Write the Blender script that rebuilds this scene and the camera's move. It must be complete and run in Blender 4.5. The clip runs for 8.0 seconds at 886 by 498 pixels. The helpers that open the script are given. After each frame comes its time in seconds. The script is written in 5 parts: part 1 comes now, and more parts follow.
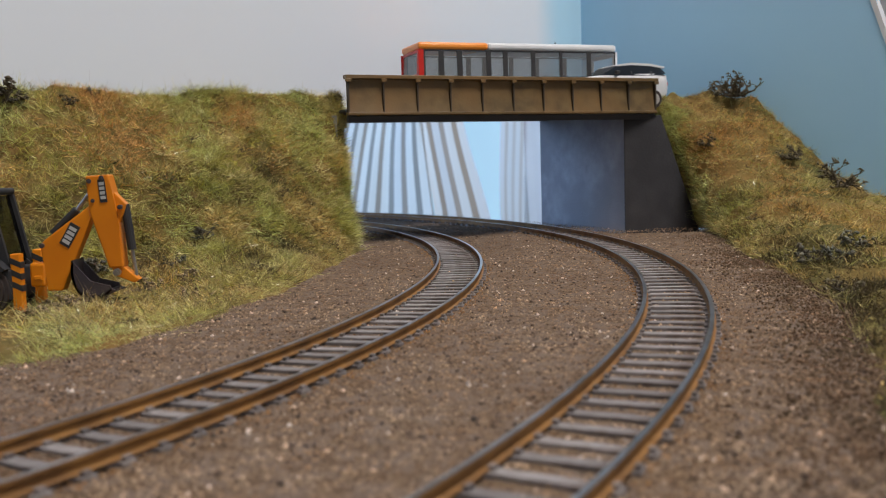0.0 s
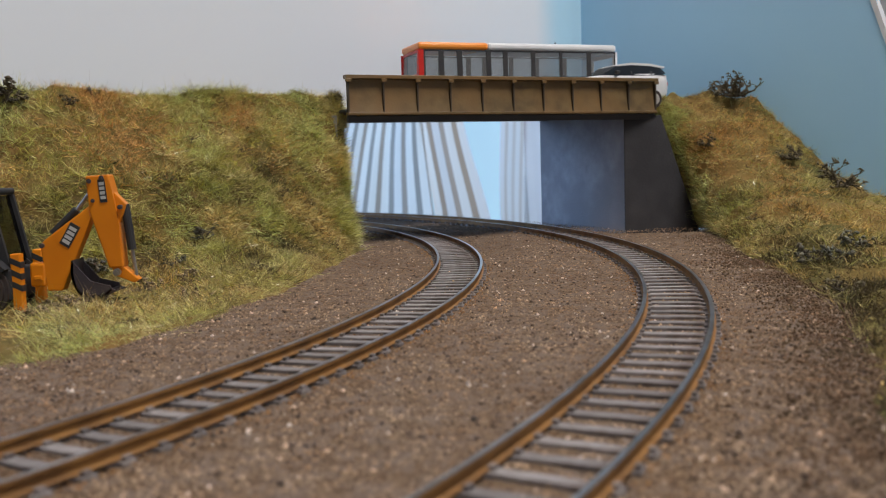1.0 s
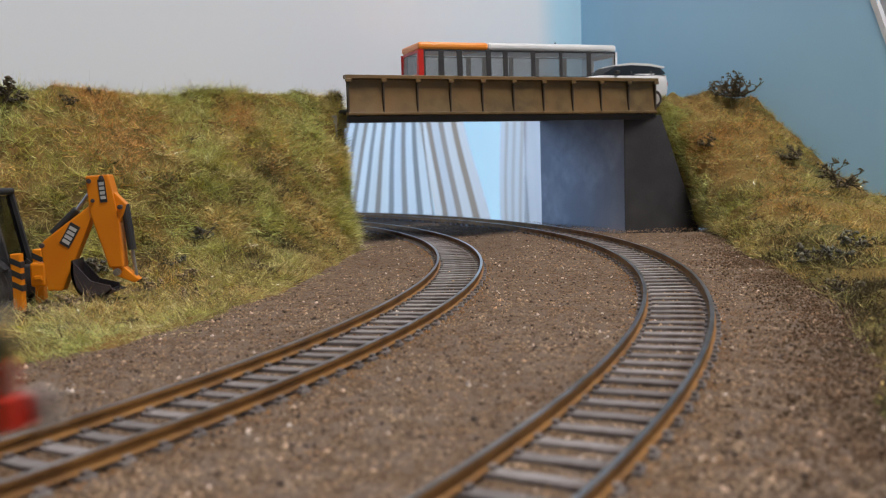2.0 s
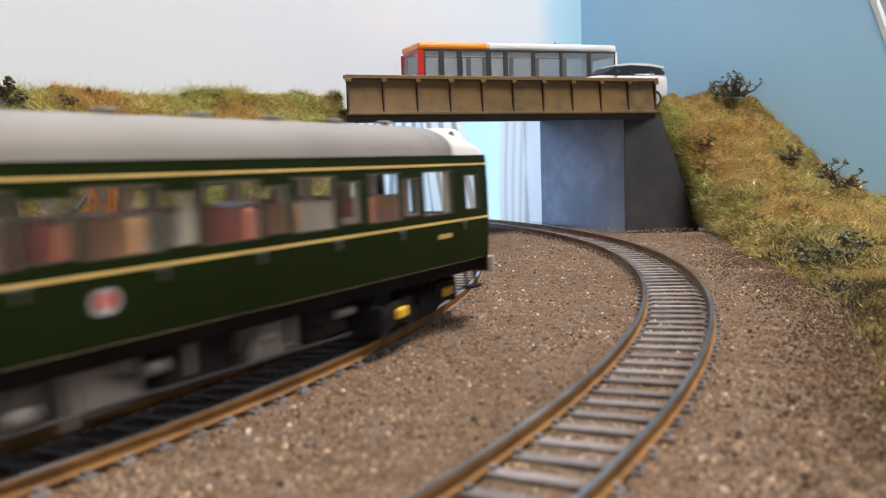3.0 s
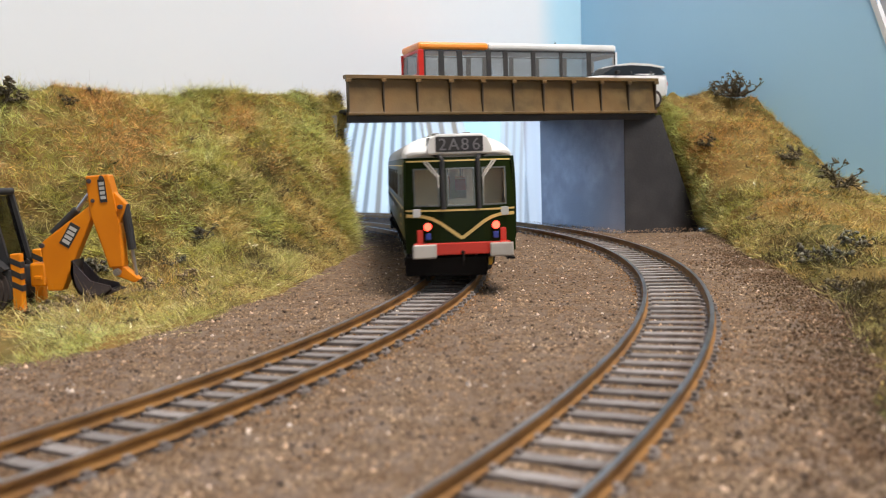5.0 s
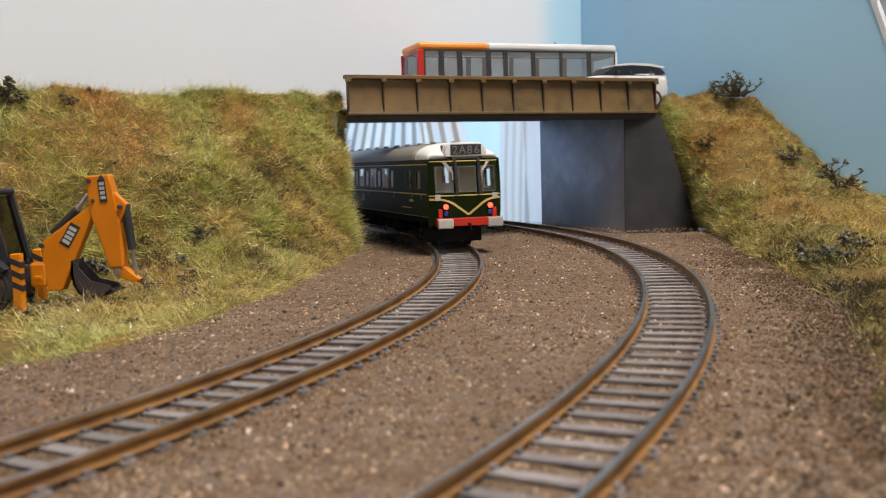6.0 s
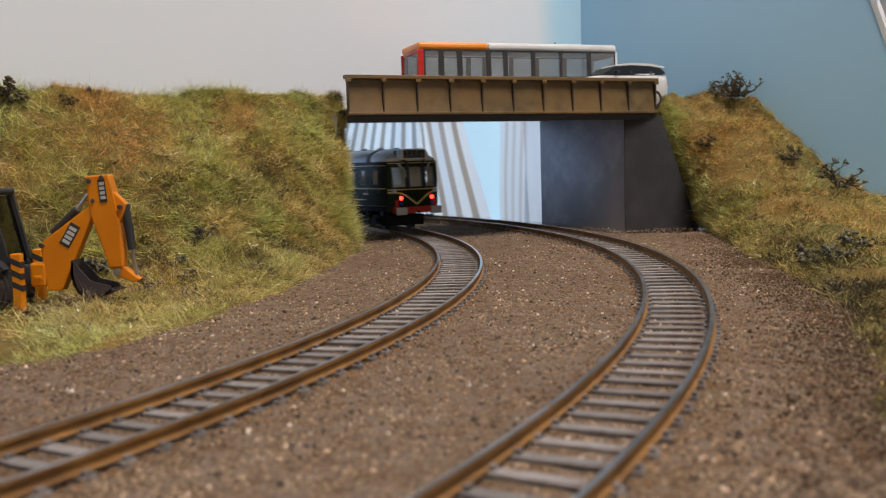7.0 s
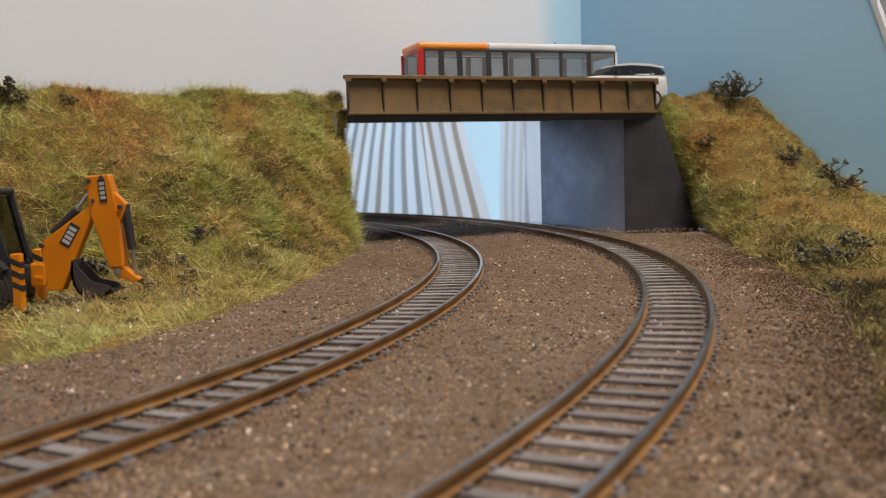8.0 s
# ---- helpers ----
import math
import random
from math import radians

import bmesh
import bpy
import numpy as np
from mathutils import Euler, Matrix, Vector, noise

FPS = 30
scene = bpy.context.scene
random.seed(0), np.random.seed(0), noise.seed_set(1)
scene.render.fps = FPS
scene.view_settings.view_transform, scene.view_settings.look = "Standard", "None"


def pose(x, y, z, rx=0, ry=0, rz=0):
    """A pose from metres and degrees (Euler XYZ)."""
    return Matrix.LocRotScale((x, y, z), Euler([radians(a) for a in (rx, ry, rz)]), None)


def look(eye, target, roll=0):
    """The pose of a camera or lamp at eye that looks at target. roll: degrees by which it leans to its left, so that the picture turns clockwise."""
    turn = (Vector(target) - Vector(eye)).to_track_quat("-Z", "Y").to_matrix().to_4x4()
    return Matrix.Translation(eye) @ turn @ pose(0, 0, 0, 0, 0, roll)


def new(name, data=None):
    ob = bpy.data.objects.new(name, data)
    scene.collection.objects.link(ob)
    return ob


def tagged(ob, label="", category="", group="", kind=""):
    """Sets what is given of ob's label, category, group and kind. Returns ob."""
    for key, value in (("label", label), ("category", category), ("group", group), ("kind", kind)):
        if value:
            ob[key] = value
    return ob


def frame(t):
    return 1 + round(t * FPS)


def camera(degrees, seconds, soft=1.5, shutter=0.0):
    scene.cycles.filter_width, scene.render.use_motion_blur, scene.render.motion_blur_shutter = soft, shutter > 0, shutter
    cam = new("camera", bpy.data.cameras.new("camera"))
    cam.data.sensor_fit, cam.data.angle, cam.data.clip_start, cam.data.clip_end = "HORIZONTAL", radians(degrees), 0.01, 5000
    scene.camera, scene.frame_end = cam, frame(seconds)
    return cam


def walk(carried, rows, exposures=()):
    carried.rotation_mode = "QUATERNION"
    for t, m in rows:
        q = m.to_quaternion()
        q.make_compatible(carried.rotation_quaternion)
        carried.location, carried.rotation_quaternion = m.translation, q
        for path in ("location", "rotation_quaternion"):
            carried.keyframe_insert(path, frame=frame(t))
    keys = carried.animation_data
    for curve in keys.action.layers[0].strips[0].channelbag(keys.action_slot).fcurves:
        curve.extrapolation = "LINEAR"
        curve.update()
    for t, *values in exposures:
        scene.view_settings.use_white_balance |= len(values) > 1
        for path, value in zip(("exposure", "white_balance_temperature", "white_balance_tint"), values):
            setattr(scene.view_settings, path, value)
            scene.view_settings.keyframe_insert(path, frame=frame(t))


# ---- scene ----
# Model railway at true size: metres in the world, millimetres in the shapes below.
MM = 0.001
RAIL_TOP = 3.5            # rail top above the ballast, mm
EYE = (0.0, 0.0, (39.38 + RAIL_TOP) * MM)
TILT = math.atan((441 - 288.9) / 1607.4)
cam = camera(52, 8.0, soft=0.8, shutter=0.8)
cam.data.dof.use_dof = True
cam.data.dof.focus_distance = 0.36
cam.data.dof.aperture_fstop = 27.0
CAM_POSE = look(EYE, (0, math.cos(TILT), EYE[2] - math.sin(TILT)), -1.74)
walk(cam, [(0.0, CAM_POSE), (8.0, CAM_POSE)],
     exposures=[(0.0, -0.06, 6150, 12), (1.7, -0.06, 6150, 12), (2.8, 0.42, 6200, 12), (3.5, 0.72, 6200, 12), (4.0, 0.80, 6250, 11), (4.5, 0.70, 6350, 11),
                (5.8, 0.38, 6450, 11), (6.5, 0.18, 6600, 13), (7.4, -0.02, 6600, 13), (8.0, 0.02, 6700, 13)])

# ---- light: an overcast sky behind the curtained window, one warm ceiling lamp in the room ----
world = bpy.data.worlds.new("room_sky")
scene.world = world
world.use_nodes = True
_wn = world.node_tree.nodes
_sky = _wn.new("ShaderNodeTexSky")
_sky.sky_type = "NISHITA"
_sky.sun_disc = False
_sky.sun_elevation = radians(35)
_sky.sun_rotation = radians(200)
world.node_tree.links.new(_sky.outputs[0], _wn["Background"].inputs[0])
_wn["Background"].inputs[1].default_value = 0.08


def area_lamp(name, m, sx, sy, watts, colour):
    data = bpy.data.lights.new(name, "AREA")
    data.shape, data.size, data.size_y = "RECTANGLE", sx, sy
    data.energy, data.color = watts, colour
    ob = new(name, data)
    ob.matrix_world = m
    return ob


LAMP = (0.40, 0.0, 1.38)
area_lamp("ceiling_lamp_glow", look(LAMP, (0.0, 0.42, 0.0)), 0.55, 0.55, 31.0, (1.0, 0.92, 0.85))
# added soft fill from behind the camera, no known source there
area_lamp("front_fill_lamp", look((0.55, -1.86, 0.55), (0.0, 0.4, 0.05)), 1.1, 1.1, 4.0, (1.0, 0.955, 0.925))
area_lamp("north_window_daylight", look((-0.1, 1.98, 0.35), (-0.05, 0.5, 0.05)), 1.0, 1.0, 4.6, (0.55, 0.74, 1.0))
area_lamp("west_window_daylight", look((-1.79, 0.85, 0.45), (0.1, 0.6, 0.03)), 0.9, 0.9, 24.0, (0.36, 0.58, 1.0))


# ---- materials ----
def mat(name, colour, colour2=None, rough=0.8, metal=0.0, scale=200.0, detail=4.0, bump=0.0, bump_scale=800.0,
        colour3=None, random_tone=0.0, island=False, spec=0.5, emit=None, emit_power=0.0, lo=0.35, hi=0.65):
    """Principled paint or stuff, mottled at two scales, with fine relief."""
    m = bpy.data.materials.new(name)
    m.use_nodes = True
    nt = m.node_tree
    n, ln = nt.nodes, nt.links
    b = n["Principled BSDF"]
    b.inputs["Roughness"].default_value = rough
    b.inputs["Metallic"].default_value = metal
    b.inputs["Specular IOR Level"].default_value = spec
    co = n.new("ShaderNodeTexCoord")
    c2 = colour2 or tuple(c * 0.82 for c in colour)

    def noise_tex(s, d):
        t = n.new("ShaderNodeTexNoise")
        t.inputs["Scale"].default_value = s
        t.inputs["Detail"].default_value = d
        ln.new(co.outputs["Object"], t.inputs["Vector"])
        return t

    def ramp(src, a, z):
        r = n.new("ShaderNodeMapRange")
        r.inputs[1].default_value, r.inputs[2].default_value = a, z
        ln.new(src, r.inputs[0])
        return r.outputs[0]

    def mix(fac, a, z, mode="MIX"):
        x = n.new("ShaderNodeMix")
        x.data_type, x.blend_type = "RGBA", mode
        if isinstance(fac, float):
            x.inputs[0].default_value = fac
        else:
            ln.new(fac, x.inputs[0])
        for k, v in ((6, a), (7, z)):
            if isinstance(v, tuple):
                x.inputs[k].default_value = (*v, 1)
            else:
                ln.new(v, x.inputs[k])
        return x.outputs[2]

    big = noise_tex(scale, detail)
    out = mix(ramp(big.outputs[0], lo, hi), colour, c2)
    if colour3:
        small = noise_tex(scale * 0.23, 3.0)
        out = mix(ramp(small.outputs[0], 0.42, 0.66), out, colour3)
    if random_tone:
        if island:
            g = n.new("ShaderNodeNewGeometry")
            src = g.outputs["Random Per Island"]
        else:
            g = n.new("ShaderNodeObjectInfo")
            src = g.outputs["Random"]
        r = n.new("ShaderNodeMapRange")
        r.inputs[3].default_value, r.inputs[4].default_value = 1 - random_tone, 1 + random_tone
        ln.new(src, r.inputs[0])
        h = n.new("ShaderNodeHueSaturation")
        ln.new(r.outputs[0], h.inputs["Value"])
        ln.new(out, h.inputs["Color"])
        out = h.outputs[0]
    ln.new(out, b.inputs["Base Color"])
    if bump:
        fine = noise_tex(bump_scale, 3.0)
        bm = n.new("ShaderNodeBump")
        bm.inputs["Strength"].default_value = bump
        bm.inputs["Distance"].default_value = 0.0005
        ln.new(fine.outputs[0], bm.inputs["Height"])
        ln.new(bm.outputs[0], b.inputs["Normal"])
    if emit:
        b.inputs["Emission Color"].default_value = (*emit, 1)
        b.inputs["Emission Strength"].default_value = emit_power
    return m


def glass_mat(name, tint=(0.9, 0.95, 0.95), rough=0.03, haze=0.0):
    """Thin clear pane: mostly see-through, glossy at the surface."""
    m = bpy.data.materials.new(name)
    m.use_nodes = True
    nt = m.node_tree
    n, ln = nt.nodes, nt.links
    tr = n.new("ShaderNodeBsdfTransparent")
    tr.inputs[0].default_value = (*tint, 1)
    gl = n.new("ShaderNodeBsdfGlossy")
    gl.inputs["Roughness"].default_value = rough
    # gloss that rises at a slant, the same from both sides of the sheet
    fr = n.new("ShaderNodeLayerWeight")
    fr.inputs[0].default_value = 0.5
    pw = n.new("ShaderNodeMath")
    pw.operation = "POWER"
    pw.inputs[1].default_value = 4.0
    ln.new(fr.outputs["Facing"], pw.inputs[0])
    ad = n.new("ShaderNodeMath")
    ad.operation = "MULTIPLY_ADD"
    ad.inputs[1].default_value, ad.inputs[2].default_value = 0.8, 0.04
    ln.new(pw.outputs[0], ad.inputs[0])
    mx = n.new("ShaderNodeMixShader")
    ln.new(ad.outputs[0], mx.inputs[0])
    clear = tr.outputs[0]
    if haze:
        df = n.new("ShaderNodeBsdfDiffuse")
        df.inputs[0].default_value = (0.34, 0.34, 0.33, 1)
        hz = n.new("ShaderNodeMixShader")
        hz.inputs[0].default_value = haze
        ln.new(clear, hz.inputs[1])
        ln.new(df.outputs[0], hz.inputs[2])
        clear = hz.outputs[0]
    ln.new(clear, mx.inputs[1])
    ln.new(gl.outputs[0], mx.inputs[2])
    ln.new(mx.outputs[0], n["Material Output"].inputs[0])
    return m


M_BALLAST = mat("ballast_bed", (0.20, 0.135, 0.080), (0.085, 0.050, 0.027), rough=0.95, scale=900, detail=8, bump=1.0, bump_scale=1300, lo=0.40, hi=0.58,
                colour3=(0.17, 0.125, 0.092), spec=0.2)
M_STONE = mat("ballast_stone", (0.42, 0.31, 0.205), (0.23, 0.14, 0.075), rough=0.9, scale=75, colour3=(0.17, 0.098, 0.052), random_tone=0.75, island=True, spec=0.25)
M_CHIP = mat("pale_chip", (0.60, 0.53, 0.46), (0.56, 0.34, 0.18), rough=0.7, scale=30, random_tone=0.45, island=True, spec=0.4)
M_RUST_GRIT = mat("rust_stained_grit", (0.33, 0.17, 0.06), (0.22, 0.105, 0.035), rough=0.95, scale=60, random_tone=0.6, island=True, spec=0.2)
M_GRIT = mat("dark_grit", (0.055, 0.044, 0.036), (0.085, 0.055, 0.035), rough=0.95, scale=300, bump=0.8, spec=0.2)
M_RAIL_SIDE = mat("rusty_rail", (0.27, 0.135, 0.036), (0.16, 0.078, 0.024), rough=0.7, scale=120, bump=0.3, spec=0.4)
M_RAIL_TOP = mat("worn_rail_head", (0.30, 0.29, 0.29), (0.16, 0.145, 0.135), rough=0.34, metal=0.85, scale=90)
M_SLEEPER = mat("weathered_sleeper", (0.225, 0.205, 0.195), (0.125, 0.098, 0.082), rough=0.8, scale=260, bump=0.4, random_tone=0.25, lo=0.42, hi=0.7)
M_EARTH = mat("bank_earth", (0.17, 0.12, 0.036), (0.21, 0.125, 0.04), rough=0.95, scale=90, detail=8, bump=1.0, bump_scale=700,
              colour3=(0.085, 0.08, 0.025), spec=0.1)
M_GRASS_GREEN = mat("green_grass", (0.58, 0.53, 0.09), (0.28, 0.27, 0.04), rough=0.34, scale=230, random_tone=0.6, island=True, spec=0.5, colour3=(0.44, 0.46, 0.12))
M_GRASS_STRAW = mat("straw_grass", (0.78, 0.51, 0.15), (0.42, 0.25, 0.055), rough=0.34, scale=230, random_tone=0.6, island=True, spec=0.5, colour3=(0.42, 0.33, 0.10))
M_GRASS_PALE = mat("pale_shiny_grass", (0.82, 0.70, 0.32), (0.66, 0.62, 0.22), rough=0.16, scale=60, random_tone=0.4, island=True, spec=1.0)
M_GRASS_DARK = mat("dead_brown_grass", (0.11, 0.070, 0.024), (0.065, 0.058, 0.018), rough=0.6, scale=120, random_tone=0.5, island=True, spec=0.3)
M_GRASS_RUST = mat("rusty_orange_grass", (0.76, 0.43, 0.14), (0.50, 0.24, 0.06), rough=0.4, scale=230, random_tone=0.5, island=True, spec=0.4)
M_GRASS_MINT = mat("fresh_pale_green_grass", (0.62, 0.68, 0.24), (0.50, 0.54, 0.14), rough=0.34, scale=160, random_tone=0.45, island=True, spec=0.5)
M_DIRT = mat("dark_moss_dirt", (0.135, 0.095, 0.055), (0.15, 0.09, 0.05), rough=0.95, scale=60, random_tone=0.35, island=True, spec=0.15)
M_TWIG = mat("dark_twig", (0.10, 0.078, 0.045), (0.06, 0.048, 0.03), rough=0.9, scale=300, random_tone=0.3, island=True)
M_GIRDER = mat("brown_girder_paint", (0.155, 0.104, 0.042), (0.085, 0.055, 0.022), rough=0.42, scale=130, detail=9, bump=0.15, colour3=(0.17, 0.098, 0.034))
M_GIRDER_DARK = mat("dark_girder_rib", (0.06, 0.043, 0.026), rough=0.6, scale=90)
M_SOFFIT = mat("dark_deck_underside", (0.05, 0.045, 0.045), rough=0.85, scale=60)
M_CONCRETE = mat("grey_concrete_card", (0.37, 0.365, 0.365), (0.28, 0.275, 0.28), rough=0.9, scale=110, detail=10, bump=0.4, colour3=(0.25, 0.245, 0.245))
M_ROAD = mat("road_grey", (0.10, 0.10, 0.10), rough=0.9, scale=200, bump=0.3)
# wing wall card: the shade on its front is put into the colour
M_CONCRETE_SHADED = mat("shaded_grey_card", (0.042, 0.040, 0.042), (0.028, 0.027, 0.029), rough=0.9, scale=70, detail=8, bump=0.3)
M_WHITE_WALL = mat("white_painted_board", (0.70, 0.715, 0.72), (0.66, 0.675, 0.69), rough=0.6, scale=14, bump=0.1, bump_scale=120)
M_ROOM_WALL = mat("room_plaster", (0.47, 0.455, 0.43), rough=0.9, scale=6)
M_WOOD = mat("raw_timber", (0.42, 0.29, 0.16), (0.34, 0.22, 0.12), rough=0.7, scale=30, bump=0.2)
M_CARPET = mat("room_carpet", (0.16, 0.13, 0.11), rough=1.0, scale=60, bump=0.5)
M_BLACK = mat("matt_black", (0.018, 0.018, 0.02), (0.03, 0.028, 0.026), rough=0.7, scale=120)




# ---- mesh helpers, all in millimetres ----
def finish(name, bm, material, parent=None, label="", smooth=False):
    bmesh.ops.scale(bm, vec=(MM, MM, MM), verts=bm.verts)
    bmesh.ops.recalc_face_normals(bm, faces=bm.faces)
    me = bpy.data.meshes.new(name)
    bm.to_mesh(me)
    bm.free()
    for mt in (material if isinstance(material, (list, tuple)) else [material]):
        me.materials.append(mt)
    if smooth:
        me.polygons.foreach_set("use_smooth", [True] * len(me.polygons))
    ob = new(name, me)
    if parent is not None:
        ob.parent = parent
    return tagged(ob, label) if label else ob


def part(name, bm, material, parent, label="", smooth=False):
    return finish(name, bm, material, parent, label, smooth)


def thing(name, label, category, m=None, group="", kind=""):
    ob = new(name)
    ob.empty_display_size = 0.01
    if m is not None:
        ob.matrix_world = m
    return tagged(ob, label, category, group, kind)


def at(x, y, z, rz=0, rx=0, ry=0):
    return pose(x * MM, y * MM, z * MM, rx, ry, rz)


def box(bm, x0, x1, y0, y1, z0, z1, bev=0.0, mi=0):
    r = bmesh.ops.create_cube(bm, size=1.0)
    vs = r["verts"]
    for v in vs:
        v.co = Vector(((x0 + x1) / 2 + v.co.x * (x1 - x0), (y0 + y1) / 2 + v.co.y * (y1 - y0), (z0 + z1) / 2 + v.co.z * (z1 - z0)))
    fs = {f for v in vs for f in v.link_faces}
    for f in fs:
        f.material_index = mi
    if bev:
        es = list({e for v in vs for e in v.link_edges})
        bmesh.ops.bevel(bm, geom=es, offset=bev, segments=2, affect="EDGES", profile=0.5)
    return bm


def cyl(bm, p, q, r0, r1=None, seg=16, mi=0):
    """A round bar from p to q."""
    p, q = Vector(p), Vector(q)
    d = q - p
    m = Matrix.Translation((p + q) / 2) @ d.to_track_quat("Z", "Y").to_matrix().to_4x4()
    r = bmesh.ops.create_cone(bm, cap_ends=True, segments=seg, radius1=r0, radius2=r0 if r1 is None else r1, depth=d.length, matrix=m)
    for f in {f for v in r["verts"] for f in v.link_faces}:
        f.material_index = mi
    return bm


def prism(bm, pts, a, b, axis="y", mi=0, bev=0.0):
    """A flat outline (list of pairs) pushed from a to b along an axis."""
    put = {"y": lambda u, v, w: (u, w, v), "x": lambda u, v, w: (w, u, v), "z": lambda u, v, w: (u, v, w)}[axis]
    lo = [bm.verts.new(put(u, v, a)) for u, v in pts]
    hi = [bm.verts.new(put(u, v, b)) for u, v in pts]
    k = len(pts)
    fs = [bm.faces.new(lo), bm.faces.new(hi[::-1])]
    fs += [bm.faces.new((lo[i], hi[i], hi[(i + 1) % k], lo[(i + 1) % k])) for i in range(k)]
    for f in fs:
        f.material_index = mi
    if bev:
        bmesh.ops.bevel(bm, geom=list({e for f in fs for e in f.edges}), offset=bev, segments=2, affect="EDGES", profile=0.5)
    return bm


def tube(bm, pts, r, seg=6):
    """One bent bar through pts."""
    pts = [Vector(p) for p in pts]
    rings = []
    for i, p in enumerate(pts):
        d = (pts[min(i + 1, len(pts) - 1)] - pts[max(i - 1, 0)]).normalized()
        a = d.orthogonal().normalized() if not rings else (rings[-1][1] - d * rings[-1][1].dot(d)).normalized()
        b = d.cross(a)
        rings.append(([bm.verts.new(p + (a * math.cos(k * 2 * math.pi / seg) + b * math.sin(k * 2 * math.pi / seg)) * r) for k in range(seg)], a))
    for (u, _), (v, _) in zip(rings, rings[1:]):
        for k in range(seg):
            bm.faces.new((u[k], u[(k + 1) % seg], v[(k + 1) % seg], v[k]))
    bm.faces.new(rings[0][0][::-1]), bm.faces.new(rings[-1][0])
    return bm


def panel(bm, us, zs, holes, place, thick, mi=0):
    """A sheet of cells over the grid us x zs, open where a hole (u0, u1, z0, z1) lies; place(u, z, depth) gives the spot."""
    us = sorted({*us, *[h[0] for h in holes], *[h[1] for h in holes]})
    zs = sorted({*zs, *[h[2] for h in holes], *[h[3] for h in holes]})
    grid = {}

    def vert(i, j, k):
        if (i, j, k) not in grid:
            grid[i, j, k] = bm.verts.new(place(us[i], zs[j], thick * k))
        return grid[i, j, k]

    def solid(i, j):
        if not (0 <= i < len(us) - 1 and 0 <= j < len(zs) - 1):
            return False
        u, z = (us[i] + us[i + 1]) / 2, (zs[j] + zs[j + 1]) / 2
        return not any(h[0] < u < h[1] and h[2] < z < h[3] for h in holes)

    for i in range(len(us) - 1):
        for j in range(len(zs) - 1):
            if not solid(i, j):
                continue
            fs = [[(i, j, 0), (i + 1, j, 0), (i + 1, j + 1, 0), (i, j + 1, 0)], [(i, j, 1), (i, j + 1, 1), (i + 1, j + 1, 1), (i + 1, j, 1)]]
            if not solid(i - 1, j):
                fs.append([(i, j, 0), (i, j + 1, 0), (i, j + 1, 1), (i, j, 1)])
            if not solid(i + 1, j):
                fs.append([(i + 1, j, 0), (i + 1, j, 1), (i + 1, j + 1, 1), (i + 1, j + 1, 0)])
            if not solid(i, j - 1):
                fs.append([(i, j, 0), (i, j, 1), (i + 1, j, 1), (i + 1, j, 0)])
            if not solid(i, j + 1):
                fs.append([(i, j + 1, 0), (i + 1, j + 1, 0), (i + 1, j + 1, 1), (i, j + 1, 1)])
            for f in fs:
                bm.faces.new([vert(*c) for c in f]).material_index = mi
    return bm


def raw_mesh(name, verts, faces, materials, parent=None, mats=None):
    """Large joined stuff straight from arrays (mm)."""
    me = bpy.data.meshes.new(name)
    verts = np.asarray(verts, dtype=np.float32) * MM
    faces = np.asarray(faces, dtype=np.int32)
    k = faces.shape[1]
    me.vertices.add(len(verts))
    me.vertices.foreach_set("co", verts.ravel())
    me.loops.add(faces.size)
    me.loops.foreach_set("vertex_index", faces.ravel())
    me.polygons.add(len(faces))
    me.polygons.foreach_set("loop_start", np.arange(0, faces.size, k, dtype=np.int32))
    for mt in materials:
        me.materials.append(mt)
    if mats is not None:
        me.polygons.foreach_set("material_index", np.asarray(mats, dtype=np.int32))
    me.update(calc_edges=True)
    ob = new(name, me)
    if parent is not None:
        ob.parent = parent
    return ob


# ---- plan, in mm: x to the right, y away from the camera, z above the ballast ----
LEFT_C, LEFT_R = (-494.98, 378.97), 501.69
RIGHT_C, RIGHT_R = (-464.47, 380.69), 545.04
CORNER = (108.0, 690.0)
RIGHT_WALL_END = (277.0, 478.0)
LEFT_WALL_END = (-330.0, 340.6)
DECK_Z = 72.0


def lerp(a, b, f):
    return a + (b - a) * f


def smooth_noise(x, y, s, o=0.0):
    return noise.noise(Vector((x / s, y / s, o)))


def sky_paint(name, near, far, x0, x1):
    """Sprayed sky paint: one tone fades into another along the board (object x, metres)."""
    m = mat(name, near, tuple(c * 0.96 for c in near), rough=0.55, scale=14, bump=0.1, bump_scale=140)
    n, ln = m.node_tree.nodes, m.node_tree.links
    b = n["Principled BSDF"]
    old = b.inputs["Base Color"].links[0].from_socket
    co = n.new("ShaderNodeTexCoord")
    sep = n.new("ShaderNodeSeparateXYZ")
    ln.new(co.outputs["Object"], sep.inputs[0])
    nz = n.new("ShaderNodeTexNoise")
    nz.inputs["Scale"].default_value = 22
    ln.new(co.outputs["Object"], nz.inputs["Vector"])
    add = n.new("ShaderNodeMath")
    add.operation = "MULTIPLY_ADD"
    add.inputs[1].default_value = 0.012
    ln.new(nz.outputs[0], add.inputs[0])
    ln.new(sep.outputs[0], add.inputs[2])
    r = n.new("ShaderNodeMapRange")
    r.interpolation_type = "SMOOTHSTEP"
    r.inputs[1].default_value, r.inputs[2].default_value = x0, x1
    ln.new(add.outputs[0], r.inputs[0])
    x = n.new("ShaderNodeMix")
    x.data_type = "RGBA"
    ln.new(r.outputs[0], x.inputs[0])
    ln.new(old, x.inputs[6])
    x.inputs[7].default_value = (*far, 1)
